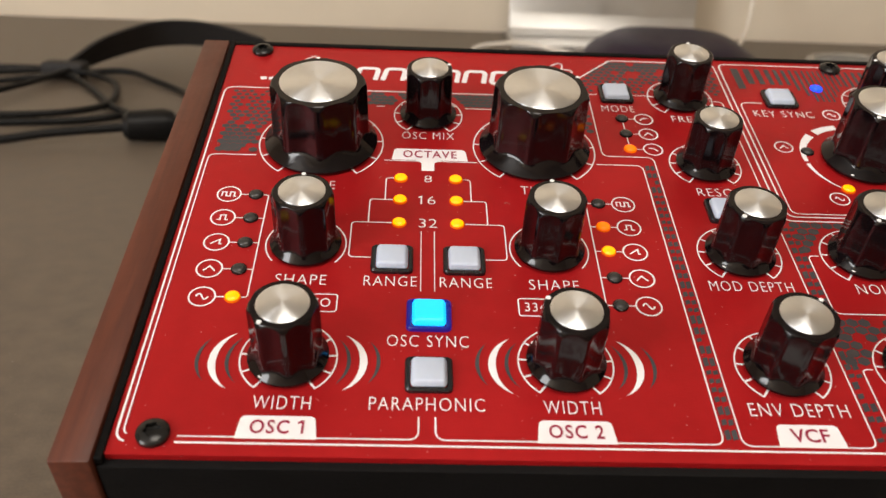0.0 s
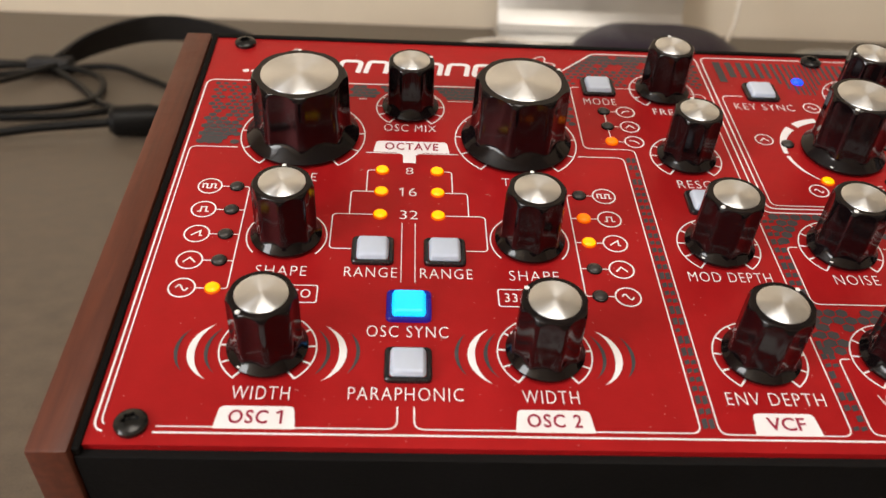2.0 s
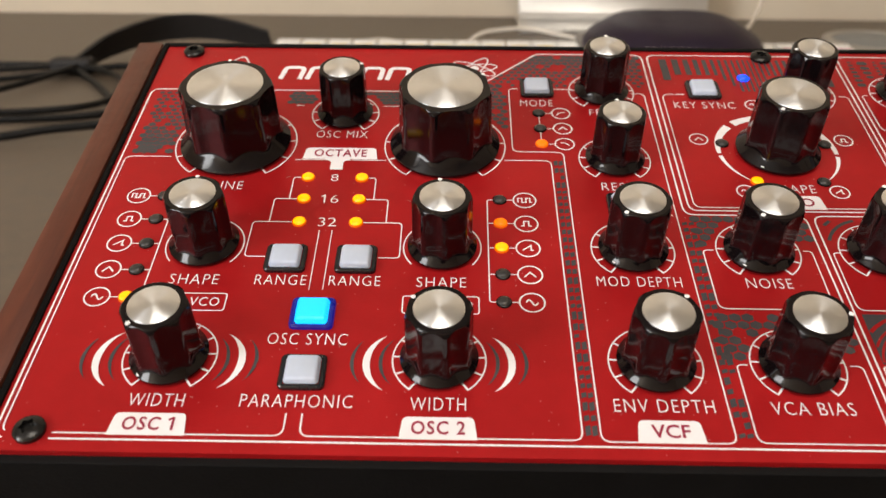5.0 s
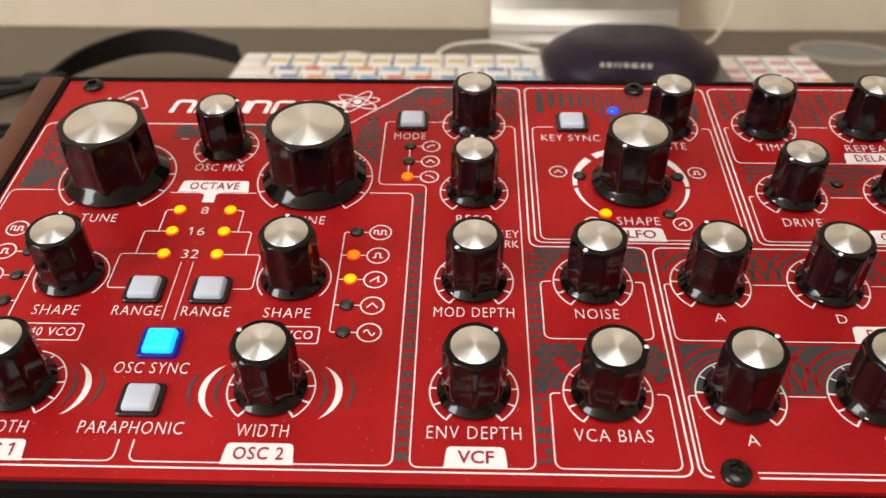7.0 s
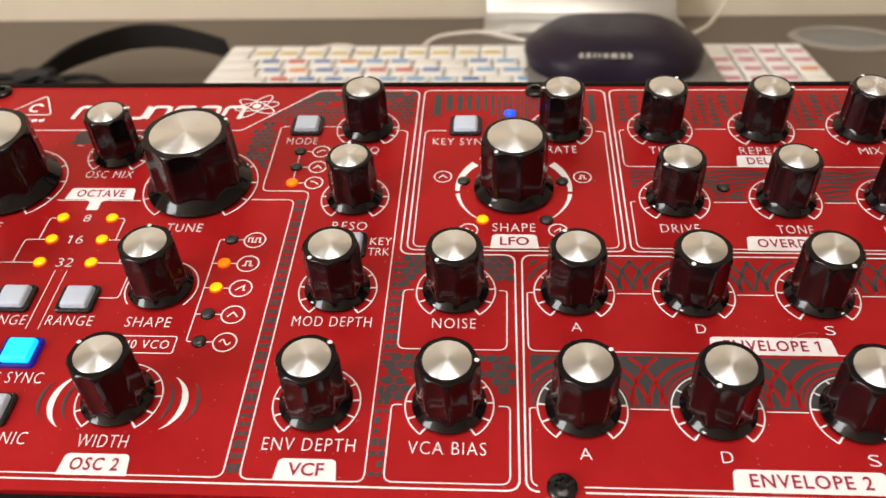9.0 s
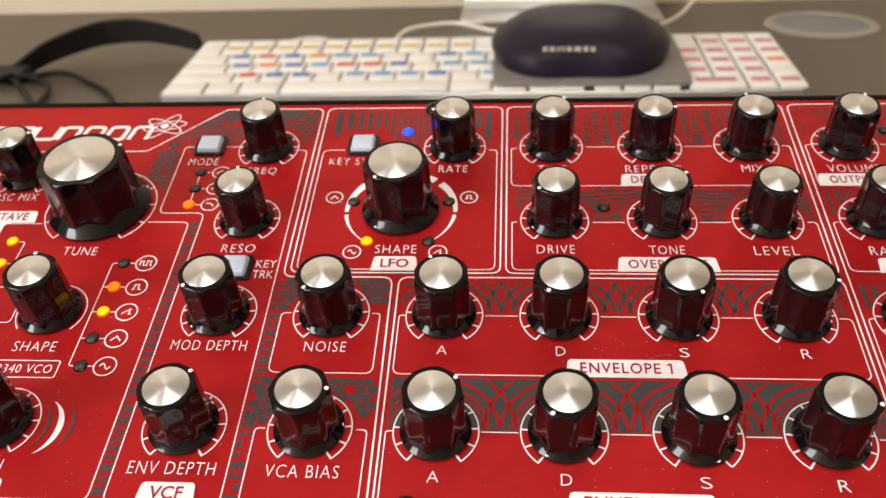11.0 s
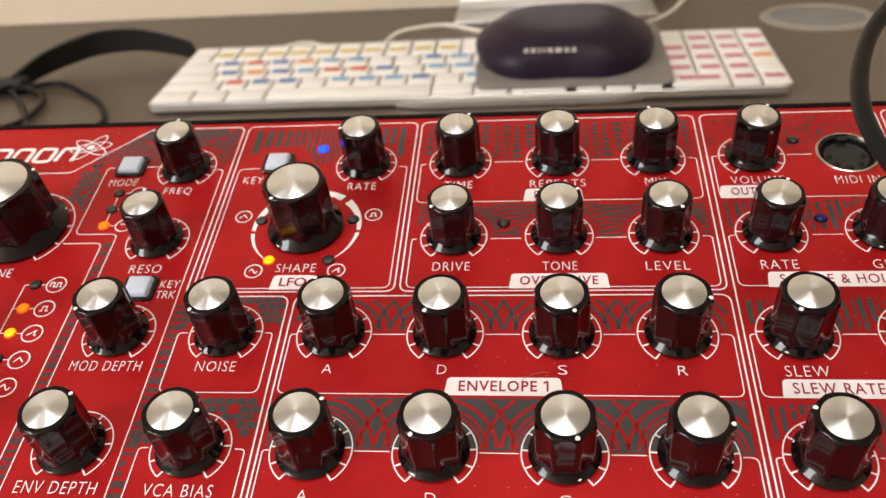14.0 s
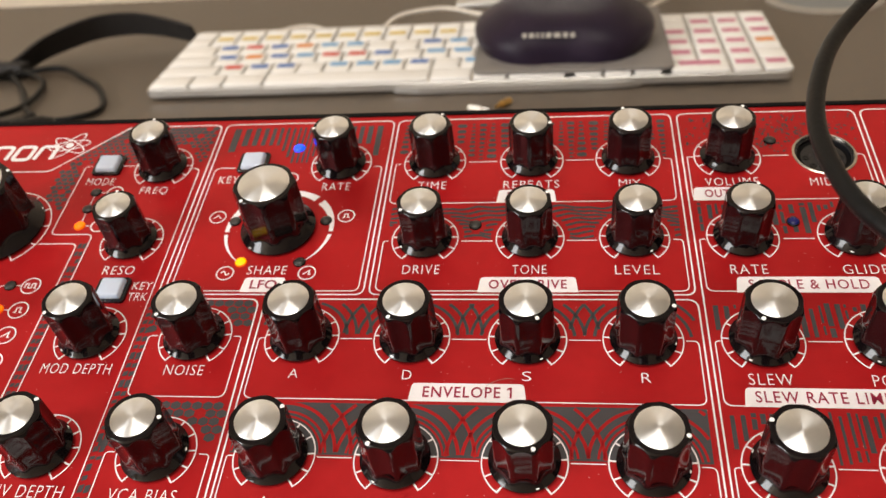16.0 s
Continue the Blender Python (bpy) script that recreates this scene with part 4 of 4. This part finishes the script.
part("body", rounded_plate(430, 114, 6, -5.5, 0), ALU, kb, "bare aluminium body", 40)
for sx in (-195, 195):
    part("rear_foot", lathe([(0, -12.5), (5, -12.5), (5, -5), (0, -5)], 16), WCABLE, kb).matrix_basis = pose(sx * 0.001, 0.047, -0.0035, -KTILT)
lip = bmesh.new()
edge = rounded([(-42, -56.6), (-24, -60.0), (104, -60.0), (122, -56.6), (122, -50), (-42, -50)], 5.0)
lo, hi = [[lip.verts.new((p.x, p.y, z)) for p in edge] for z in (-6.6, -2.6)]
for i in range(len(edge)):
    j = (i + 1) % len(edge)
    lip.faces.new((lo[i], lo[j], hi[j], hi[i]))
lip.faces.new(lo[::-1])
lip.faces.new(hi)
part("front_lip", lip, ALU, kb)
part("rear_support", box(-205, 205, 30, 54, -11.5, -5.4, 2), ALU, kb)
KEYCAPS = {}


def key(x, y, w, h, sticker=""):
    k = (round(w, 1), round(h, 1))
    if k not in KEYCAPS:
        b = box(-w / 2, w / 2, -h / 2, h / 2, 0.15, 2.6, 0.7, 2)
        s = bmesh.new()
        poly(s, [(-w * 0.36, -h * 0.02), (w * 0.36, -h * 0.02), (w * 0.36, h * 0.40), (-w * 0.36, h * 0.40)], 0)
        KEYCAPS[k] = (to_mesh("key", b, KEYM, 40), s)
    o = hang("key", KEYCAPS[k][0], kb, x, y)
    if sticker:
        kk = (*k, sticker)
        if kk not in KEYCAPS:
            KEYCAPS[kk] = to_mesh("key_sticker", KEYCAPS[k][1].copy(), STICK[sticker])
        hang("key_sticker", KEYCAPS[kk], o, 0, 0, 2.72)


P = 19.05
X0 = -212.5
ROWSY = [44.0, 28.5, 9.4, -9.6, -28.6, -47.0]
rows = [
    [(1.0, "")] * 14 + [(1.0, "")],
    [(1.0, "")] + [(1.0, c) for c in "yyyyyyyyyy  "] + [(2.0, "")],
    [(1.5, "")] + [(1.0, c) for c in "brbocc  bc  "] + [(1.5, "")],
    [(1.75, "")] + [(1.0, c) for c in "bobcrrb ccc"] + [(2.25, "")],
    [(2.25, "")] + [(1.0, c) for c in "rbb cccb c"] + [(2.75, "")],
    [(1.5, ""), (1.25, ""), (1.5, ""), (6.0, ""), (1.5, ""), (1.25, ""), (2.0, "")],
]
for ry, row in zip(ROWSY, rows):
    x = X0
    hh = 9.6 if ry > 40 else 17.0
    for wd, st in row:
        key(x + wd * P / 2, ry, wd * P - 2.2, hh, st.strip())
        x += wd * P
NAV = X0 + 15 * P + 4.5
for ry, n in zip(ROWSY, (3, 3, 3, 0, 0, 3)):
    for i in range(n):
        key(NAV + (i + 0.5) * P, ry, P - 2.2, 9.6 if ry > 40 else 17.0)
key(NAV + 1.5 * P, ROWSY[4], P - 2.2, 17.0)
NUM = NAV + 3 * P + 4.5
for r, (ry, row) in enumerate(zip(ROWSY, ("    ", " ppp", "pppp", "pppo", "ppp ", "    "))):
    for i in range(4):
        if r == 5:
            break
        key(NUM + (i + 0.5) * P, ry, P - 2.2, 9.6 if ry > 40 else 17.0, row[i].strip())
key(NUM + P, ROWSY[5], 2 * P - 2.2, 17.0, "p")
key(NUM + 2.5 * P, ROWSY[5], P - 2.2, 17.0, "p")
key(NUM + 3.5 * P, ROWSY[5], P - 2.2, 17.0, "p")

# ---- mouse pad with gel rest lying on the keyboard ----
mp = root("mouse_pad", pose(0.2330, 0.506, 0.0182, KTILT, 0, 0), "grey mouse pad with plum gel wrist rest lying on keyboard", "mouse pad")
part("pad", rounded_plate(130, 118, 8, -2.0, 0.6), PADM, mp, "grey cloth pad", 40)


def gel_mesh():
    """Kidney-shaped cushion, dented towards the front."""
    bm = bmesh.new()
    n, m = 64, 14
    rings = []
    for j in range(m + 1):
        t = j / m
        s = math.cos(t * math.pi / 2) ** 0.55
        z = 31.0 * math.sin(t * math.pi / 2) ** 0.9
        ring = []
        for i in range(n):
            a = 2 * math.pi * i / n
            x = 57.8 * math.copysign(abs(math.cos(a)) ** 0.9, math.cos(a)) * s * (1 + 0.10 * math.sin(min(1, 2.2 * t) * math.pi) )
            y = 55.5 * math.copysign(abs(math.sin(a)) ** 0.95, math.sin(a)) * s
            if y < 0:
                y += 9.0 * math.exp(-(x / 26) ** 2) * s
            ring.append(bm.verts.new((x, y, z - 5.0 * math.exp(-((x) / 34) ** 2) * t)))
        rings.append(ring)
    for a, b in zip(rings, rings[1:]):
        for i in range(n):
            j = (i + 1) % n
            bm.faces.new((a[i], a[j], b[j], b[i]))
    bmesh.ops.remove_doubles(bm, verts=bm.verts, dist=0.01)
    bm.faces.new(rings[0][::-1])
    return bm


rest = part("gel_rest", gel_mesh(), GEL, mp, "dark plum gel cushion", 50)
rest.matrix_basis = pose(-0.005, -0.002, 0.0006)
lx = -21
for wv in (2.6, 3.2, 1.4, 1.4, 3.2, 4.2, 3.0, 2.8):
    bm = bmesh.new()
    poly(bm, [(0, 0), (wv, 0), (wv, 3.2), (0, 3.2)], 0)
    hang("maker_bar", to_mesh("maker_bar", bm, GROMRIM), rest, -6 + lx, -45.5 - lx * 0.052, 17.5, -3, "pale maker's bar", 48)
    lx += wv + 1.7

# ---- computer stand ----
stand = root("computer_stand", pose(0.224, 0.022, 0.0), "brushed aluminium computer stand on the table before the wall", "stand")
part("foot", prism(-90, 90, [(655, 0.3), (655, 4.2), (690, 5.4), (716, 5.8), (716, 0.3)], 0.8), ALU, stand, "", 30)
part("neck", prism(-88, 88, [(697, 5.9), (703, 11), (708, 24), (724, 320), (732, 320), (716, 20), (713, 5.9)], 0.6), ALU, stand, "", 30)

# ---- grommet ----
gr = root("cable_grommet", pose(0.442, 0.655, 0.0), "round grey plastic cable grommet set in the table", "grommet")
part("rim", lathe([(46, 0), (46, 1.2), (44, 2.6), (38.5, 2.8), (37.5, 1.0)], 56), GROMRIM, gr, "pale plastic ring", 40)
part("lid", lathe([(37.6, 0.1), (37.6, 1.4), (36.8, 1.8), (0, 1.8)], 48), GROM, gr, "grey lid", 40)

# ---- strap ----
def band(pts, w, th, material, name, parent, twist):
    """A flat strap along 3D points (mm), its width turned by twist degrees from level."""
    P3 = [Vector(p) for p in pts]
    fine = []
    for i in range(len(P3) - 1):
        a, b, c, d = P3[max(i - 1, 0)], P3[i], P3[i + 1], P3[min(i + 2, len(P3) - 1)]
        for j in range(8):
            t = j / 8
            fine.append((0.5 * ((2 * b) + (c - a) * t + (2 * a - 5 * b + 4 * c - d) * t * t + (3 * b - a - 3 * c + d) * t ** 3), twist[i] + (twist[i + 1] - twist[i]) * t))
    fine.append((P3[-1], twist[-1]))
    bm = bmesh.new()
    rows = []
    for i, (p, tw) in enumerate(fine):
        d = (fine[min(i + 1, len(fine) - 1)][0] - fine[max(i - 1, 0)][0]).normalized()
        side = d.cross(Vector((0, 0, 1))).normalized()
        upv = side.cross(d).normalized()
        sv = side * math.cos(radians(tw)) + upv * math.sin(radians(tw))
        nv = d.cross(sv)
        rows.append([bm.verts.new(p + sv * a * w / 2 + nv * b * th / 2) for a, b in ((-1, -1), (1, -1), (1, 1), (-1, 1))])
    for a, b in zip(rows, rows[1:]):
        for k in range(4):
            bm.faces.new((a[k], a[(k + 1) % 4], b[(k + 1) % 4], b[k]))
    bm.faces.new(rows[0][::-1])
    bm.faces.new(rows[-1])
    bmesh.ops.recalc_face_normals(bm, faces=bm.faces)
    return part(name, bm, material, parent, "", 30)


strap = root("camera_strap", pose(0, 0, 0), "black woven strap arching over the table", "strap")
band([(-200, 521, 4), (-185, 541, 13.5), (-163, 558, 20.5), (-143, 570, 23.5), (-117, 576, 23), (-90, 574, 19), (-66, 568, 14)], 23, 2.0, STRAPM, "strap_band", strap, [50, 55, 60, 62, 60, 56, 54])
part("strap_buckle", box(-214, -184, 506, 521, 1.0, 12, 2.5), STRAPM, strap, "black plastic slider")

# ---- black cables ----
LEADS = (
    [(-330, 540, 2.4), (-270, 532, 2.4), (-215, 525, 4), (-190, 500, 5), (-165, 470, 3), (-140, 430, 3), (-128, 415, 3), (-150, 400, 2.4), (-190, 392, 2.4), (-260, 388, 2.4), (-330, 380, 2.4)],
    [(-330, 475, 2.4), (-260, 480, 2.4), (-200, 500, 5), (-160, 515, 6), (-130, 495, 4), (-105, 470, 2.6), (-85, 430, 2.4), (-95, 412, 2.4), (-120, 405, 2.4)],
    [(-330, 500, 6), (-250, 500, 6), (-200, 510, 7), (-160, 490, 5), (-145, 450, 4), (-150, 420, 4), (-190, 402, 4), (-270, 400, 4), (-330, 402, 4)],
    [(-190, 515, 8), (-210, 470, 6), (-240, 420, 5), (-280, 385, 2.4), (-330, 370, 2.4)],
)
for pts in LEADS:
    c = root("audio_lead", pose(0, 0, 0), "thin black audio lead coiled on the table", "cable", "coiled audio leads")
    tube([Vector(p) * 0.001 for p in pts], 0.0022, RUBBER, "lead", c)
jk = root("jack_lead", pose(0, 0, 0), "black lead with a fat moulded jack plug on the table", "cable")
tube([Vector(p) * 0.001 for p in ((-330, 352, 2.6), (-240, 358, 2.6), (-185, 350, 4), (-150, 358, 7), (-113, 366.5, 8.8))], 0.0026, RUBBER, "lead", jk)
plug = part("jack_plug", lathe([(0, -15), (6, -15), (8.5, -12), (9.2, 7), (7.8, 12), (3.6, 15), (2.6, 26), (0, 26)], 28), RUBBER, jk, "black moulded plug", 35)
plug.matrix_basis = look((-0.099, 0.370, 0.0095), (-0.32, 0.318, 0.0095))

# ---- white cables ----
for nm, pts in (("white_cable", [(-24, 570, 2), (-10, 582, 7), (8, 592, 10), (25, 594, 10), (44, 584, 7), (60, 570, 2)]),
                ("white_cable", [(76, 570, 2), (84, 577, 9), (97, 589, 17), (116, 597, 19), (138, 600, 19), (170, 583, 16), (230, 572, 8), (275, 578, 10), (295, 593, 16), (312, 612, 18), (326, 639, 20), (346, 682, 32), (361, 724, 80), (367, 742, 200)])):
    w = root(nm, pose(0, 0, 0), "thin white power cable lying behind the keyboard", "cable", "white cables")
    tube([Vector(p) * 0.001 for p in pts], 0.0018, WCABLE, "lead", w)

# ---- loose small parts: a pale clear piece built like a standoff, a brass standoff ----
for bx, by, a, m, txt in ((174, 410, 70, METAL, "small pale clear piece lying on the table, built as a nickel standoff"), (190, 419, -35, BRASS, "small brass threaded standoff lying on the table")):
    s = root("loose_piece", pose(bx * 0.001, by * 0.001, 0.0022), txt, "screw", "loose metal parts")
    q = part("body", lathe([(0, -6), (2.2, -6), (2.2, 3), (1.2, 3), (1.2, 8), (0, 8)], 6), m, s)
    q.matrix_basis = pose(0, 0, 0, 90, 0, a)

# ---- ceiling lamp, unseen: added housing of the fill light ----
lamp = root("unseen_fill_lamp", pose(0.2, -0.8, 1.66), "plain white square ceiling lamp, unseen, added as fill light", "lamp")
part("housing", box(-470, 470, -470, 470, -20, -0.5, 4), CEILM, lamp)
